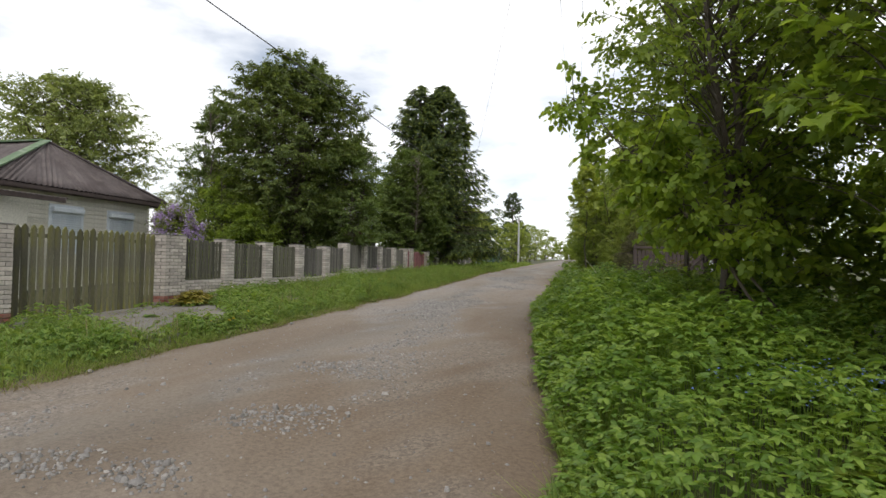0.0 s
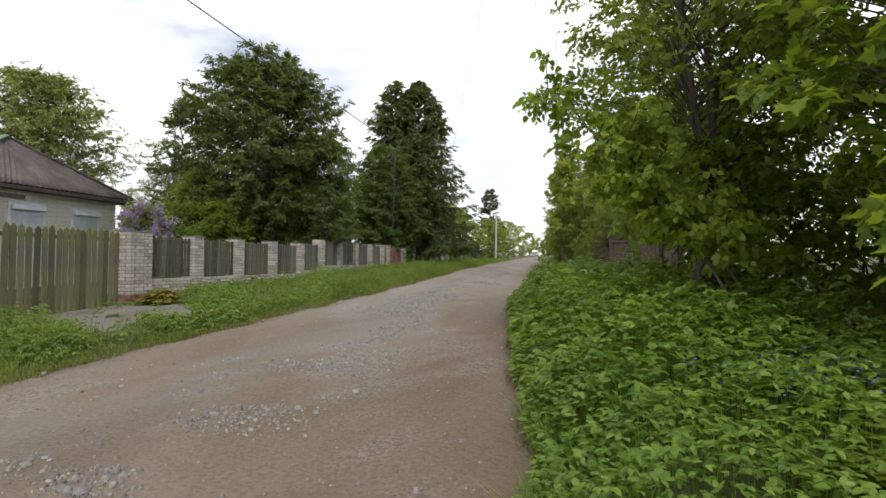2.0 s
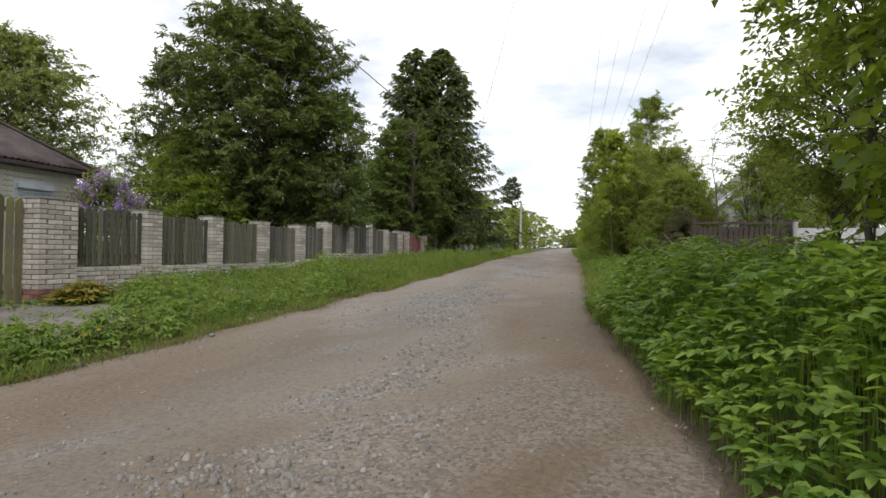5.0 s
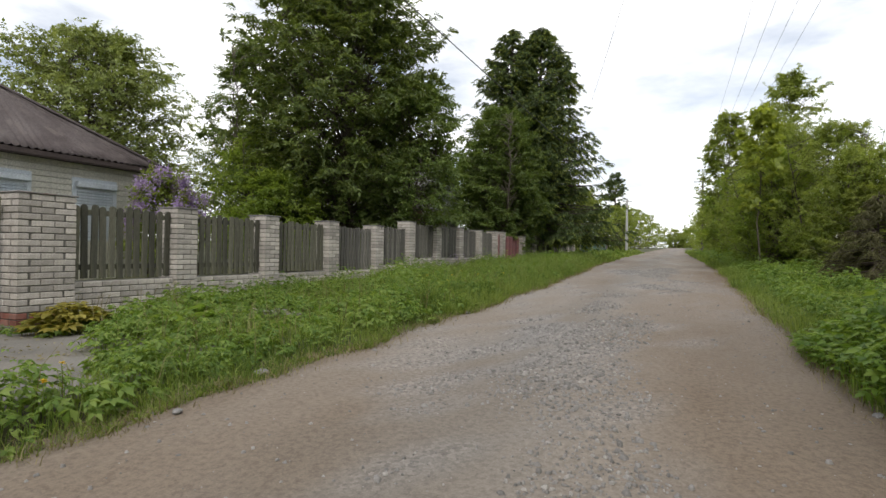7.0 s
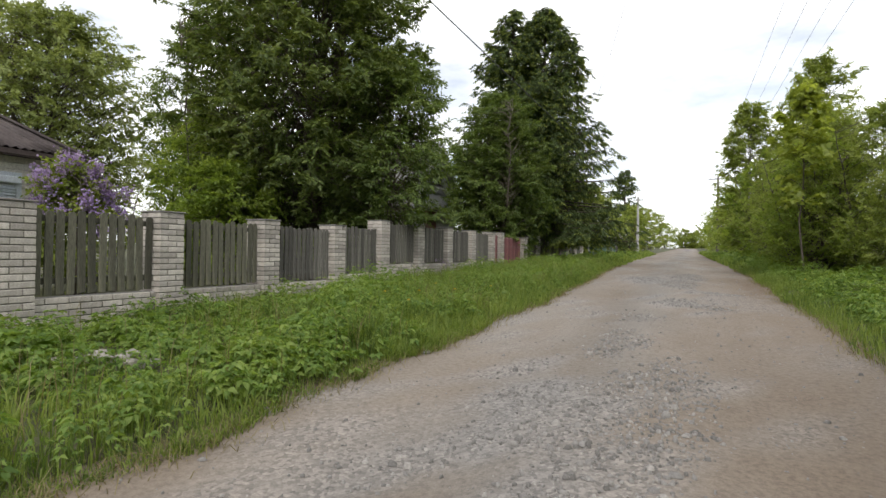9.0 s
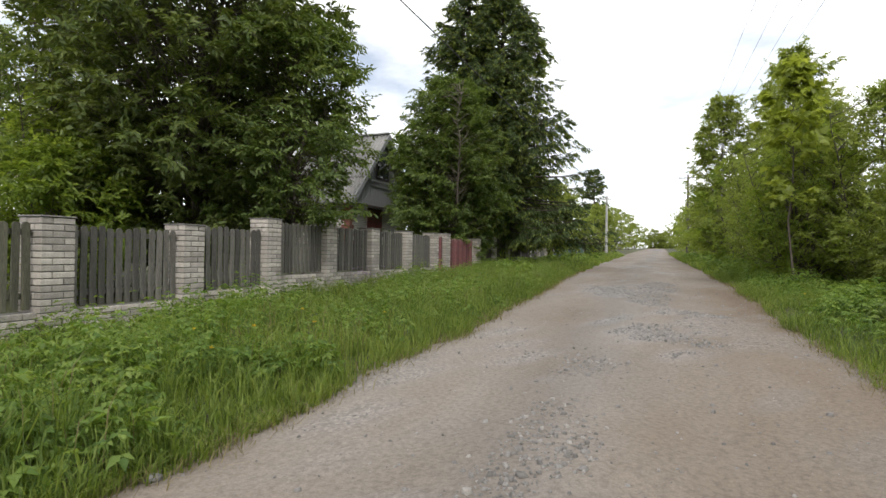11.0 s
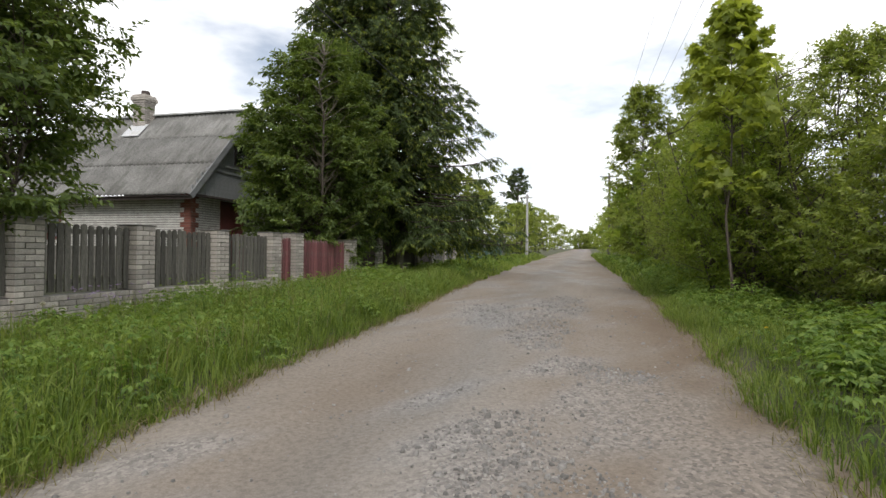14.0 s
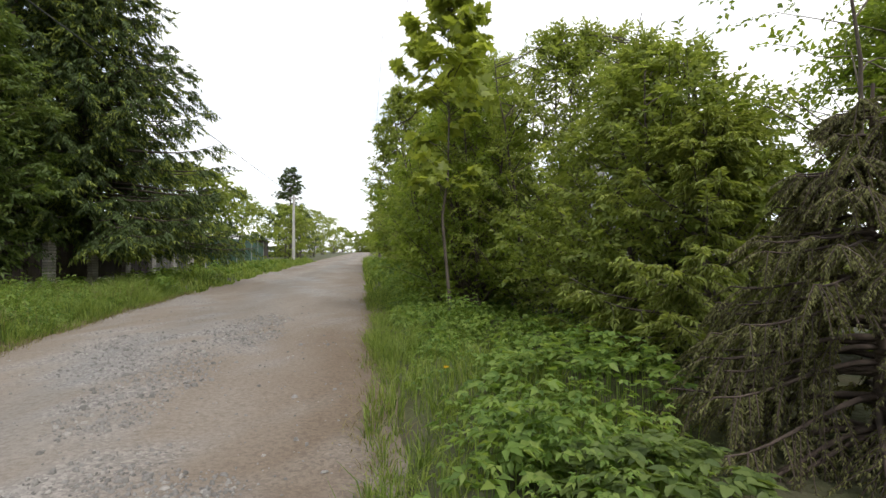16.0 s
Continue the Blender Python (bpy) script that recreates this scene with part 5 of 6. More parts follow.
def tufts(x, y, per, spread=0.05):
    """Each point becomes a tuft: blades close together that fan out from its middle."""
    n = len(x) * per
    a, r = rng.uniform(0, 2 * np.pi, n), spread * np.sqrt(rng.uniform(0, 1, n))
    return np.repeat(x, per) + r * np.cos(a), np.repeat(y, per) + r * np.sin(a), a + rng.normal(0, 0.5, n)


def clumpy(x, y, s=1.0):
    return 0.5 + 0.25 * np.sin(x * 2.3 * s + y * 1.1 * s) + 0.25 * np.sin(y * 2.9 * s - x * 1.7 * s + 1)


def on_apron(x, y):
    """True where the bare concrete before the gate, or the rubble in the weeds, keeps plants away."""
    slab = (x < -6.35 + 0.3 * np.sin(y * 3) + 0.15 * np.sin(y * 9)) & (x > -9.8) & (y > 7.45 + 0.2 * np.sin(x * 3)) & (y < 10.35 + 0.2 * np.sin(x * 2.1) + 0.14 * np.sin(x * 7))
    return (slab & (rng.uniform(0, 1, np.shape(x)) < 0.985)) | (np.hypot((x + 7.65) / 1.3, y - 12.85) < 0.34)


def west_grass():
    """Tall tufts crowd the road's edge; towards the fence the grass thins out among the weeds."""
    sets = []
    for n, y0, y1, w, hh, per in ((5200, 2.5, 14, 0.007, 0.25, 9), (6200, 14, 34, 0.0085, 0.44, 12), (1500, 34, 70, 0.03, 0.42, 7)):
        y = rng.uniform(y0, y1, n)
        l = edge_left(y)
        x = l + 0.10 - (l + 9.12) * rng.uniform(0, 1, n) ** np.interp(y, (13, 19), (2.6, 1.6))
        c = clumpy(x, y)
        keep = ~on_apron(x, y) & (rng.uniform(0, 1, n) < 0.25 + 0.95 * (1 - clumpy(x, y, 1.1)))
        x, y, turn = tufts(x[keep], y[keep], per, 0.07)
        tall = np.repeat(rng.uniform(0.6, 1.25, keep.sum()) * (0.6 + 0.6 * c[keep]), per)
        h = hh * tall * rng.uniform(0.5, 1.1, len(x)) * np.clip(0.45 + (edge_left(y) - x + 0.1) * 1.5, 0.35, 1)
        sets.append(blades(x, y, h, w * rng.uniform(0.6, 1.5, len(x)), 0.55, turn))
    return joined(sets)


V, F = west_grass()
tagged(new("verge_grass", np_mesh("verge_grass", V, F, M_GRASS)), "long lush green grass on the verge before the fence", "grass", kind="stuff")


def east_grass():
    sets = []
    for n, y0, y1, w, hh, wd, per in ((1300, 1.2, 4.8, 0.006, 0.34, 0.6, 9), (3400, 11, 34, 0.007, 0.24, 1.7, 9), (900, 34, 80, 0.03, 0.4, 1.9, 6)):
        y = rng.uniform(y0, y1, n)
        x = edge_right(y) - 0.05 + wd * rng.uniform(0, 1, n) ** 1.3
        c = clumpy(x, y)
        x, y, turn = tufts(x, y, per, 0.06)
        h = hh * np.repeat(rng.uniform(0.45, 1.3, n) * (0.5 + 0.8 * c), per) * rng.uniform(0.5, 1.1, n * per)
        sets.append(blades(x, y, h, w * rng.uniform(0.6, 1.5, n * per), 0.6, turn))
    return joined(sets)


V, F = east_grass()
tagged(new("roadside_grass", np_mesh("roadside_grass", V, F, M_GRASS)), "soft bright green grass along the road's edge", "grass", kind="stuff")


def dry_edge():
    n = 18000
    y = rng.uniform(3, 34, n)
    left = rng.uniform(0, 1, n) < 0.7
    x = np.where(left, edge_left(y) + rng.normal(0.06, 0.11, n), edge_right(y) + rng.normal(-0.05, 0.09, n))
    edge = blades(x, y, rng.uniform(0.04, 0.14, n), rng.uniform(0.003, 0.007, n), 1.5)
    m = 4200
    y = rng.uniform(4, 34, m)
    x = edge_left(y) - 0.15 - rng.uniform(0, 1, m) ** 1.3 * (edge_left(y) + 8.9)
    keep = ~on_apron(x, y) & (rng.uniform(0, 1, m) < 1.4 * clumpy(y, x, 0.8) - 0.2)
    return joined([edge, blades(x[keep], y[keep], rng.uniform(0.3, 0.62, keep.sum()), rng.uniform(0.004, 0.007, keep.sum()), 0.4)])


V, F = dry_edge()
tagged(new("dry_grass", np_mesh("dry_grass", V, F, M_DRYGRASS)), "dry yellowed grass stalks along the road's edges", "grass", kind="stuff")


def fans(base, d, nn, size, k, wide=0.5, round_leaf=False):
    """Compound leaves: up to five leaflets spread from the end of each stalk."""
    s = unit(np.cross(d, nn))
    n = len(base)
    make = ovate_leaves if round_leaf else leaves
    sets = []
    for ang, off in ((0, 0.35), (0.95, 0.15), (-0.95, 0.15), (1.6, 0.0), (-1.6, 0.0))[:k]:
        D = d * np.cos(ang) + s * np.sin(ang)
        sz = size * rng.uniform(0.75, 1.15, n)
        sets.append(make(base + d * (off * size)[:, None], D, nn, sz, sz * wide, 0.18, 0.25))
    return joined(sets)


def compound(x, y, h, size, k=5, tilt=0.5, wide=0.5, round_leaf=False):
    """Leaves of several leaflets on a stalk, one stalk at each point, the leaf lying near the top."""
    n = len(x)
    a = rng.uniform(0, 2 * np.pi, n)
    d = np.stack([np.cos(a), np.sin(a), rng.uniform(-0.35, 0.45, n) * tilt], -1)
    nn = unit(np.array([0, 0, 1.0]) + rng.normal(0, 0.3, (n, 3)) * tilt)
    return fans(np.stack([x, y, ground_z(x, y) + h], -1), d, nn, size, k, wide, round_leaf)


def mounds(x, y, h, r, per, size, k=3, wide=0.55, round_leaf=False):
    """Bushy weeds: each plant a small dome of leaves that face outwards, on a few stems."""
    n = len(x) * per
    a, f = rng.uniform(0, 2 * np.pi, n), np.sqrt(rng.uniform(0.02, 1, n))
    R, H = np.repeat(r, per), np.repeat(h, per)
    out = np.stack([np.cos(a), np.sin(a), 0 * a], -1)
    px, py = np.repeat(x, per) + out[:, 0] * R * f, np.repeat(y, per) + out[:, 1] * R * f
    z = ground_z(px, py) + H * (1 - 0.6 * f ** 2) * rng.uniform(0.55, 1.06, n)
    d = unit(out + rng.normal(0, 0.45, (n, 3)) * np.array([1, 1, 0.5]) - np.array([0, 0, 0.12]))
    nn = unit(np.array([0, 0, 1.0]) + out * (0.55 * f)[:, None] + rng.normal(0, 0.2, (n, 3)))
    sz = np.repeat(size, per) * rng.uniform(0.6, 1.2, n)
    return joined([fans(np.stack([px, py, z], -1), d, nn, sz, k, wide, round_leaf), stalks(px[::4], py[::4], (z - ground_z(px, py))[::4])])


def stalks(x, y, h, r=0.004):
    """Thin stems: narrow upright strips."""
    n = len(x)
    return blades(x, y, h, np.full(n, r * 2), 0.12)


def ground_elder():
    n = 24000
    y = rng.uniform(1.4, 14.0, n)
    x = edge_right(y) - 0.10 + np.interp(y, (2, 5, 8, 14), (4.2, 3.4, 3.6, 4.6)) * rng.uniform(0, 1, n) ** 1.2
    d = x - edge_right(y)
    full = np.interp(y, (1.4, 3.2, 5, 7, 12.2, 13.6), (0.38, 0.42, 0.62, 0.85, 0.85, 0.3))
    top = full * np.clip(0.42 + d * 1.3, 0.3, 1) * (0.70 + 0.3 * clumpy(x, y, 0.9) + 0.34 * clumpy(x, y, 2.7))
    h = top * np.where(rng.uniform(0, 1, n) < 0.72, rng.uniform(0.8, 1.1, n), rng.uniform(0.3, 0.8, n))
    near = np.interp(y, (2, 6), (0.72, 1.0))
    return joined([compound(x, y, h, rng.uniform(0.04, 0.09, n) * near, 3, 1.0, 0.6, True), stalks(x[::3], y[::3], h[::3])])


V, F = ground_elder()
tagged(new("ground_elder", np_mesh("ground_elder", V, F, M_ELDER)), "dense knee-high ground elder in fresh green leaf", "plants", kind="stuff")


def low_weeds(n, y0, y1, side, hh, size, k=3, per=20):
    """Mounds of weeds in drifts, with gaps of grass between them."""
    y = rng.uniform(y0, y1, n)
    if side < 0:
        l = edge_left(y)
        x = l - 0.12 - rng.uniform(0, 1, n) ** 0.9 * (l + 8.95)
    else:
        x = edge_right(y) + 0.4 + rng.uniform(0, 1, n) ** 1.1 * 2.4
    keep = (rng.uniform(0, 1, n) < np.clip(clumpy(x, y, 1.1) * 1.7 - 0.1, 0.06, 1)) & ~on_apron(x, y) & (np.hypot(x - 1.9, y - 22.1) > 1.35)
    x, y = x[keep], y[keep]
    c = clumpy(x, y, 0.9)
    h = hh * rng.uniform(0.4, 1.15, len(x)) * (0.5 + 0.8 * c)
    return mounds(x, y, h, rng.uniform(0.12, 0.26, len(x)) * (0.7 + 0.5 * c), per, size * rng.uniform(0.55, 1.4, len(x)), k)


V, F = joined([low_weeds(1900, 3, 17, -1, 0.36, 0.062, 3, 24), low_weeds(1500, 15, 34, -1, 0.54, 0.052, 3, 20), low_weeds(160, 34, 60, -1, 0.45, 0.16)])
tagged(new("verge_weeds", np_mesh("verge_weeds", V, F, M_WEED)), "leafy green weeds among the grass of the verge", "plants", kind="stuff")
V, F = joined([low_weeds(1000, 13, 34, 1, 0.46, 0.06, 3, 24), low_weeds(160, 34, 60, 1, 0.5, 0.2)])
tagged(new("roadside_weeds", np_mesh("roadside_weeds", V, F, M_WEED)), "leafy green weeds at the foot of the bushes", "plants", kind="stuff")


def flower_heads(x, y, h, size, n_petal=14):
    """Round flower heads: a flat whorl of petals at the top of each stem."""
    c = np.repeat(np.stack([x, y, ground_z(x, y) + h], -1), n_petal, 0)
    a = np.tile(np.linspace(0, 2 * np.pi, n_petal, endpoint=False), len(x)) + rng.uniform(0, 6, len(c))
    d = np.stack([np.cos(a), np.sin(a), rng.uniform(-0.1, 0.9, len(c))], -1)
    return leaves(c, d, np.array([0, 0, 1.0]) + rng.normal(0, 0.2, c.shape), size, size * 0.5, 0.1, 0.1)


def dandelion(x, y, h, ripe):
    t = thing("dandelion", (0, 0, 0), "grey ripe dandelion clock on the verge" if ripe else "yellow dandelion in flower on the verge", "flower", "dandelions on the verge")
    ax, ay = np.array([x]), np.array([y])
    V, F = tubes([(np.array([[x, y, gz(x, y) - 0.02], [x + 0.01, y, gz(x, y) + h * 0.5], [x, y, gz(x, y) + h]]), (0.004, 0.003, 0.003))], 5)
    part("stem", np_mesh("stem", V, F, M_WEED), M_WEED, t)
    if ripe:
        m = 90
        d = unit(rng.normal(0, 1, (m, 3)))
        V, F = leaves(np.repeat([[x, y, gz(x, y) + h]], m, 0), d, rng.normal(0, 1, (m, 3)), 0.035, 0.012)
        part("seed_head", np_mesh("seed_head", V, F, M_SEED), M_SEED, t)
    else:
        V, F = joined([flower_heads(ax, ay, np.array([h]), 0.028, 18), flower_heads(ax, ay, np.array([h + 0.006]), 0.018, 14)])
        part("flower", np_mesh("flower", V, F, M_YELLOW), M_YELLOW, t)
    return t


for x, y, h, ripe in ((-5.75, 8.15, 0.24, False), (-5.85, 8.4, 0.22, False), (-6.0, 8.0, 0.2, False), (-5.9, 8.9, 0.26, False), (-6.2, 9.2, 0.26, False), (-5.95, 17.1, 0.34, False), (-6.35, 16.7, 0.33, False), (-6.1, 15.9, 0.30, False), (-6.7, 16.3, 0.34, False), (-5.8, 18.3, 0.32, False), (-6.6, 17.8, 0.34, False),
                      (-8.6, 12.2, 0.42, True), (-8.4, 18.4, 0.45, True), (-8.5, 18.7, 0.42, True), (-8.6, 20.9, 0.46, True), (-8.3, 24.1, 0.46, True), (-8.2, 21.7, 0.44, True), (-0.45, 23.6, 0.22, False)):
    dandelion(x, y, h, ripe)


def burdock(x, y, size, n, label):
    """A rosette of broad, upright, wavy leaves."""
    t = thing("burdock", (x, y, gz(x, y)), label, "plant", "burdocks on the verge")
    for k in range(n):
        a = 2 * np.pi * k / n + rng.uniform(-0.3, 0.3)
        r = size * rng.uniform(0.7, 1.15)
        tilt = rng.uniform(0.45, 1.1)
        rows = 7
        s = np.linspace(0, 1, rows)
        mid = np.stack([r * s * np.cos(tilt) * 0.9, 0 * s, r * (s * np.sin(tilt) - 0.45 * s ** 2)], -1)
        w = r * 0.30 * np.sin(np.pi * np.clip(s * 0.86 + 0.14 * (s > 0.25), 0, 1)) ** 0.7 * (s > 0.2) + 0.008
        lf = mid + np.stack([0 * s, w, 0.25 * w + 0.02 * np.sin(s * 14)], -1)
        rt = mid + np.stack([0 * s, -w, 0.25 * w - 0.02 * np.sin(s * 13)], -1)
        V = np.concatenate([mid, lf, rt])
        c, sn = np.cos(a), np.sin(a)
        V = np.stack([V[:, 0] * c - V[:, 1] * sn, V[:, 0] * sn + V[:, 1] * c, V[:, 2]], -1)
        F = []
        for i in range(rows - 1):
            F += [[i, i + 1, rows + i + 1], [i, rows + i + 1, rows + i], [i, 2 * rows + i, 2 * rows + i + 1], [i, 2 * rows + i + 1, i + 1]]
        part("leaf", np_mesh("leaf", V, np.array(F), M_WEED, True), M_WEED, t)
    return t


for x, y, s, n in ((-8.35, 18.6, 0.62, 9), (-8.45, 19.2, 0.55, 8), (-7.75, 11.6, 0.66, 10), (-7.3, 11.45, 0.55, 9), (-8.2, 12.5, 0.62, 9), (-8.35, 11.9, 0.5, 8), (-6.6, 17.4, 0.34, 7), (-6.9, 15.4, 0.34, 7), (-7.2, 21.4, 0.4, 7)):
    burdock(x, y, s, n, "broad-leaved dark green burdock among the grass")


def leaf_clump(name, x, y, r, top, n, mat, size, label, category="plants"):
    a, d = rng.uniform(0, 2 * np.pi, n), r * np.sqrt(rng.uniform(0, 1, n))
    px, py = x + d * np.cos(a), y + d * np.sin(a)
    h = top * np.clip(1 - (d / r) ** 2 * 0.6, 0.2, 1) * rng.uniform(0.6, 1.05, n)
    V, F = joined([compound(px, py, h, size * rng.uniform(0.7, 1.2, n), 3, 0.7, 0.65, True), stalks(px[::3], py[::3], h[::3])])
    return tagged(new(name, np_mesh(name, V, F, mat)), label, category, kind="stuff")


leaf_clump("yellowing_weeds", -8.55, 10.75, 0.42, 0.34, 220, M_RUSSET, 0.10, "yellowing broad-leaved weeds at the gate pillar")
leaf_clump("russet_shoots", 1.9, 12.6, 0.55, 1.25, 260, M_RUSSET, 0.07, "russet young maple shoots above the ground elder")
leaf_clump("tall_weeds", 0.5, 13.4, 0.7, 1.05, 300, M_ELDER, 0.12, "tall leafy weeds at the end of the ground elder")
leaf_clump("bramble", 0.25, 21.6, 0.5, 0.32, 300, M_YOUNGROWAN, 0.075, "broad-leaved bramble at the foot of the dusty spruce")

leaf_clump("undergrowth", 0.6, 23.2, 0.8, 0.55, 420, M_WEED, 0.07, "low leafy undergrowth beneath the dusty spruce")
leaf_clump("lupins", 2.0, 3.1, 0.75, 0.62, 420, M_BIRCH, 0.10, "fresh green lupin leaves beside the road")


def litter():
    n = 420
    x, y = rng.uniform(-9.6, -6.4, n), 7.6 + 2.6 * rng.uniform(0, 1, n) ** 0.7
    P = np.stack([x, y, ground_z(x, y) + 0.05 + rng.uniform(0, 0.012, n)], -1)
    return leaves(P, rng.normal(0, 1, (n, 3)) * np.array([1, 1, 0.15]), np.array([0, 0, 1.0]) + rng.normal(0, 0.25, (n, 3)), rng.uniform(0.02, 0.07, n), rng.uniform(0.01, 0.04, n), 0.2, 0.1)


V, F = litter()
tagged(new("leaf_litter", np_mesh("leaf_litter", V, F, M_DRYGRASS)), "dry brown leaves and stalks strewn on the concrete apron", "litter", kind="stuff")


def forget_me_nots():
    n = 260
    x, y = rng.normal(1.75, 0.38, n), rng.normal(4.5, 0.32, n)
    return flower_heads(x, y, rng.uniform(0.46, 0.62, n), 0.016, 6)


V, F = forget_me_nots()
tagged(new("forget_me_nots", np_mesh("forget_me_nots", V, F, M_BLUE)), "small sky-blue forget-me-not flowers among the leaves", "flowers", kind="stuff")


def dry_stick(a, b):
    V, F = tubes([(bent(np.array(a, float), np.array(b, float), 6, 0.03, 0.05), np.linspace(0.012, 0.005, 6))], 6)
    return tagged(new("dry_stick", np_mesh("dry_stick", V, F, M_SEED, True)), "bare pale dry stick poking out of the weeds", "stick", "dry sticks")


dry_stick((0.3, 13.2, 0.6), (-0.35, 13.0, 1.45))
dry_stick((0.7, 13.3, 0.6), (0.05, 13.3, 1.55))
dry_stick((0.9, 11.6, 0.9), (0.5, 12.2, 1.35))
dry_stick((1.6, 13.4, 0.5), (1.62, 13.4, 1.75))


def rubble(x, y, n, spread, label):
    t = thing("rubble_heap", (0, 0, 0), label, "rubble")
    for k in range(n):
        px, py = x + random.gauss(0, spread), y + random.gauss(0, spread)
        bm = bmesh.new()
        bmesh.ops.create_icosphere(bm, subdivisions=1, radius=random.uniform(0.05, 0.12))
        for v in bm.verts:
            v.co *= random.uniform(0.75, 1.2)
            v.co.z *= 0.6
        part("chunk", bm, M_RUBBLE, t).location = (px, py, gz(px, py) + 0.04)
    return t


rubble(-7.65, 12.85, 18, 0.2, "heap of broken pale rubble in the weeds")
# ---- poles and wires ----
def wire_path(a, b, sag, n=24):
    t = np.linspace(0, 1, n)[:, None]
    p = np.array(a) + (np.array(b) - np.array(a)) * t
    p[:, 2] -= sag * 4 * (t * (1 - t))[:, 0]
    return p


def wire(a, b, sag, r=0.011, label="thin dark overhead wire"):
    p = wire_path(a, b, sag)
    V, F = tubes([(p, np.full(len(p), r))], 5)
    return tagged(new("overhead_wire", np_mesh("overhead_wire", V, F, M_WIRE, True)), label, "wire", "overhead wires")


def utility_pole(x, y, h, mat, label, arm=0.9):
    t = thing("utility_pole", g3(x, y), label, "utility pole", "poles along the road")
    V, F = tubes([(np.array([[0, 0, -0.2], [0, 0, h * 0.5], [0, 0, h]]), (0.14, 0.115, 0.085))], 10)
    part("pole", np_mesh("pole", V, F, mat, True), mat, t)
    piece("crossarm", arm, 0.07, 0.08, mat, t, (0, 0, h - 0.35), 0, 0.008)
    for k in (-0.42, -0.14, 0.14, 0.42):
        bm = bmesh.new()
        bmesh.ops.create_cone(bm, cap_ends=True, segments=8, radius1=0.035, radius2=0.022, depth=0.11)
        part("insulator", bm, M_WHITEWALL, t, "small white insulator").location = (k * arm, 0, h - 0.21)
    return t


utility_pole(-7.55, 66.0, 5.6, M_POLE, "pale concrete utility pole on the verge")
utility_pole(-0.4, 72.0, 8.0, M_WOODPOLE, "dark timber utility pole at the hedge", 1.8)
utility_pole(0.4, -14.0, 9.0, M_WOODPOLE, "dark timber utility pole behind the start", 1.8)
utility_pole(-8.7, -12.0, 7.9, M_POLE, "pale concrete utility pole behind the start")
wire((-8.7, -12.0, 7.5), (-7.55, 66.0, 7.0), 0.12, 0.016, "dark insulated cable above the verge")
for k in (-0.76, -0.25, 0.25, 0.76):
    wire((0.4 + k, -14.0, 8.3), (-0.4 + k, 72.0, 9.4), 1.15, 0.0045)
wire((0.65, 2.5, 7.55), (-8.5, 41.0, 7.2), 0.1, 0.005)

# ---- yard beyond the wood on the east side ----
def east_fence():
    t = thing("slat_fence", (2.75, 19.4, gz(2.75, 19.4)), "old grey slat fence with a top rail", "fence")
    for k in range(19):
        ob = part("slat", picket_mesh(0.10, 1.25, "point", M_FASCIA), M_FASCIA, t)
        ob.matrix_basis = pose(-1.08 + k * 0.12, 0, 0.12, 0, random.uniform(-1.5, 1.5), 90)
    for z in (0.4, 1.15, 1.42):
        piece("rail", 2.3, 0.04, 0.07, M_FASCIA, t, (0, 0.04, z))
    for x in (-1.1, 0.05, 1.16):
        piece("post", 0.09, 0.09, 1.55, M_FASCIA, t, (x, 0.08, 0))


east_fence()
wallw = thing("garden_wall", (6.0, 19.2, gz(6, 19.2)), "white panelled garden wall behind the willow bushes", "wall")
for k in range(2):
    piece("panel", 1.32, 0.06, 1.35, M_WHITEWALL, wallw, (-1.4 + k * 1.36, 0, 0.0), 0, 0.006)
for k in range(3):
    piece("post", 0.09, 0.10, 1.5, M_POLE, wallw, (-2.07 + k * 1.36, 0.02, 0), 0, 0.006)


def far_cottage():
    x, y, z = 9.0, 39.5, gz(9, 39)
    t = thing("far_cottage", (x, y, z), "grey roofed cottage half hidden behind the bushes", "house")
    piece("wall", 6.0, 6.0, 3.0, M_GREYPANEL, t, (0, 0, 0), 0, 0.01)
    poly("gable", [(-2.9, -3.0, 3.0), (2.9, -3.0, 3.0), (0, -3.0, 5.6)], M_GREYPANEL, t, 0.05)
    corrugated((-3.4, -3.4, 2.7), (-3.4, 3.4, 2.7), (0, 3.4, 5.8), (0, -3.4, 5.8), 6, 0.02, M_SLATE, "roof", t)
    corrugated((3.4, 3.4, 2.7), (3.4, -3.4, 2.7), (0, -3.4, 5.8), (0, 3.4, 5.8), 6, 0.02, M_SLATE, "roof", t)
    for s in (-1, 1):
        beam("bargeboard", (s * 3.4, -3.42, 2.65), (0, -3.42, 5.75), 0.03, 0.2, M_BLUEFRAME, t)
    w = part("window", chamfer_box("window", 1.0, 0.06, 1.2, M_BLUEFRAME, 0.006), M_BLUEFRAME, t)
    w.location = (0, -3.03, 3.4)
    piece("pane", 0.84, 0.02, 1.04, M_GLASS, w, (0, -0.03, 0.08), 0, 0.0)


far_cottage()

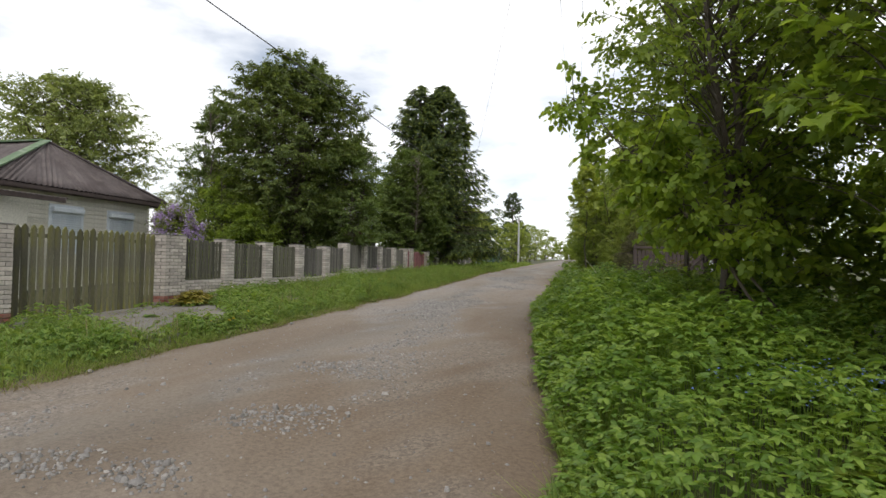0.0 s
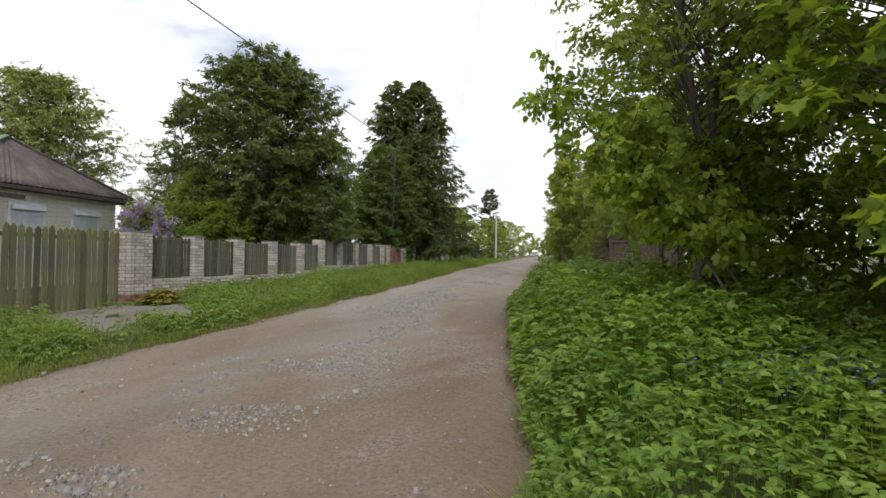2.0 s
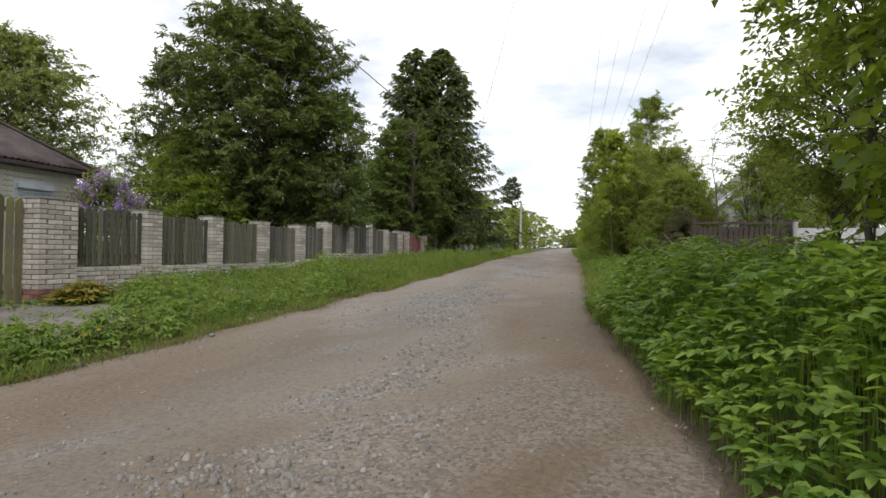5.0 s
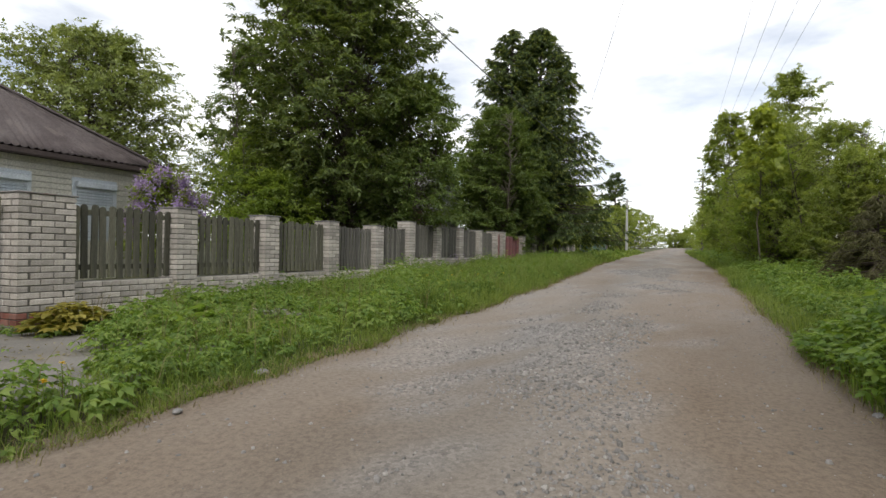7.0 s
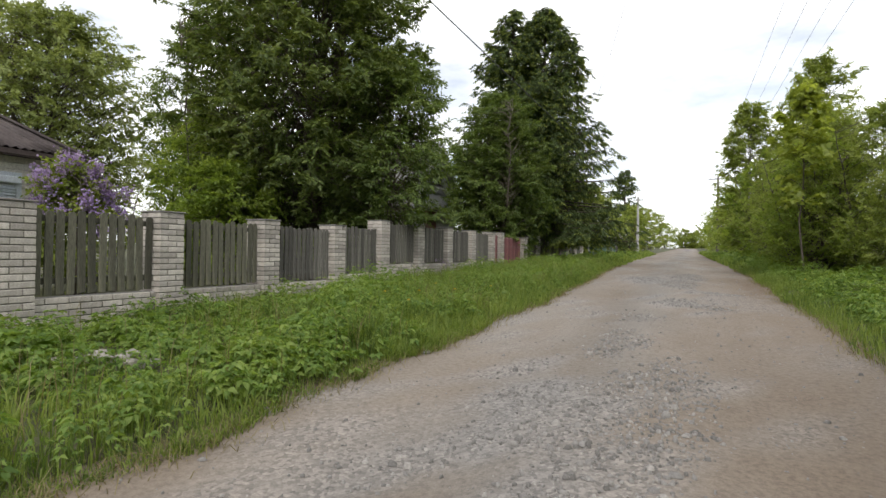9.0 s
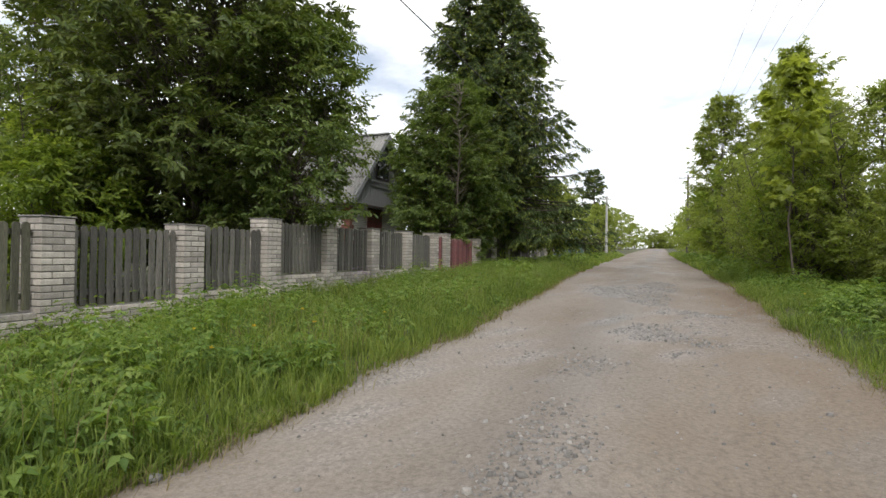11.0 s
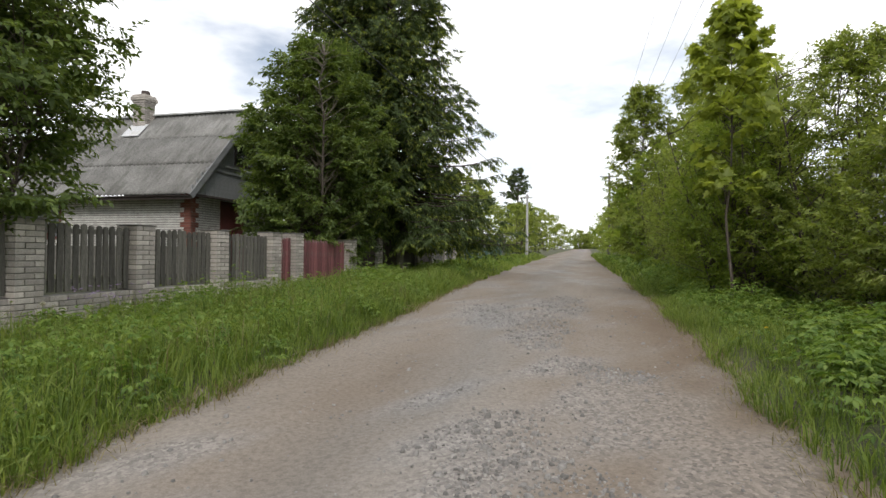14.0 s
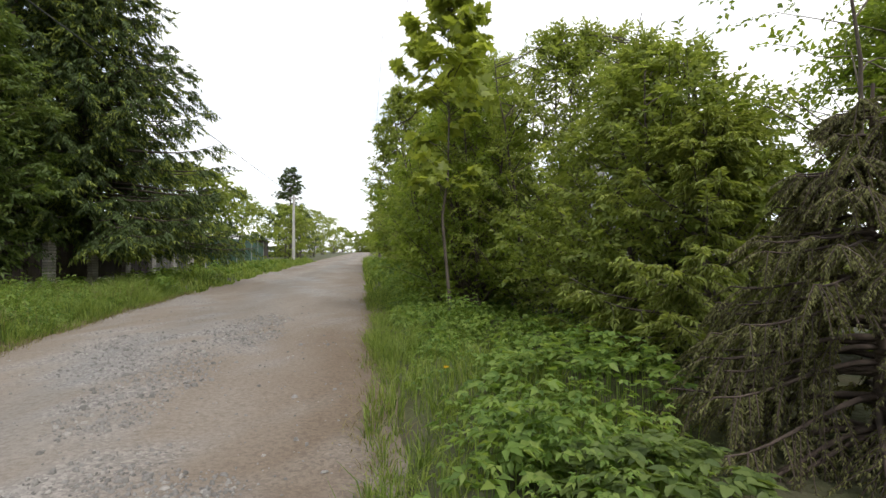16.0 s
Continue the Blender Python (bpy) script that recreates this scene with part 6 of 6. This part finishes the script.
# ---- beyond the spruces on the west side ----
def net_fence():
    t = thing("net_fence", (-9.0, 54.0, gz(-9, 54)), "dark green netted garden fence on thin posts", "fence")
    for k in range(8):
        piece("post", 0.05, 0.05, 1.7, M_POLE, t, (0, -7 + k * 2, 0), 0, 0.004)
    for k in range(7):
        piece("net_panel", 0.012, 1.94, 1.5, M_NETGREEN, t, (0, -6 + k * 2, 0.1), 0, 0.0)


net_fence()


def shed():
    t = thing("garden_shed", (-10.6, 62.0, gz(-10.6, 62)), "low dark garden shed with a pale sheet roof", "shed")
    piece("wall", 3.0, 3.0, 1.7, M_FASCIA, t, (0, 0, 0), 0, 0.01)
    corrugated((2.0, -1.9, 1.75), (2.0, 1.9, 1.75), (-2.0, 1.9, 2.1), (-2.0, -1.9, 2.1), 6, 0.02, M_GREYPANEL, "roof", t)


shed()



def verge_stone(x, y, size):
    bm = bmesh.new()
    bmesh.ops.create_icosphere(bm, subdivisions=2, radius=size)
    for v in bm.verts:
        n = noise.noise(v.co * (1.1 / size) + Vector((x, y, 0)))
        v.co *= 1 + 0.35 * n
        v.co.z *= 0.62
    ob = new("stone", bm_mesh("stone", bm, M_STONE))
    ob.location = (x, y, gz(x, y) + size * 0.2)
    return tagged(ob, "rounded grey stone lying at the road's edge", "stone", "stones at the road's edge")


for x, y, s in ((-5.42, 10.35, 0.07), (-5.6, 7.9, 0.05), (-5.75, 7.2, 0.04), (-5.3, 9.4, 0.035), (-5.2, 14.6, 0.04), (-5.35, 12.4, 0.035), (-5.25, 17.3, 0.045), (-1.0, 11.2, 0.035), (-0.85, 16.4, 0.04), (-5.7, 5.4, 0.045)):
    verge_stone(x, y, s)


def violet_flowers():
    n = 40
    x, y = rng.normal(-8.75, 0.12, n), rng.normal(23.1, 0.35, n)
    return flower_heads(x, y, rng.uniform(0.35, 0.55, n), 0.03, 8)


V, F = violet_flowers()
tagged(new("violet_flowers", np_mesh("violet_flowers", V, F, M_LILAC)), "small violet flowers at the foot of the fence", "flowers", kind="stuff")
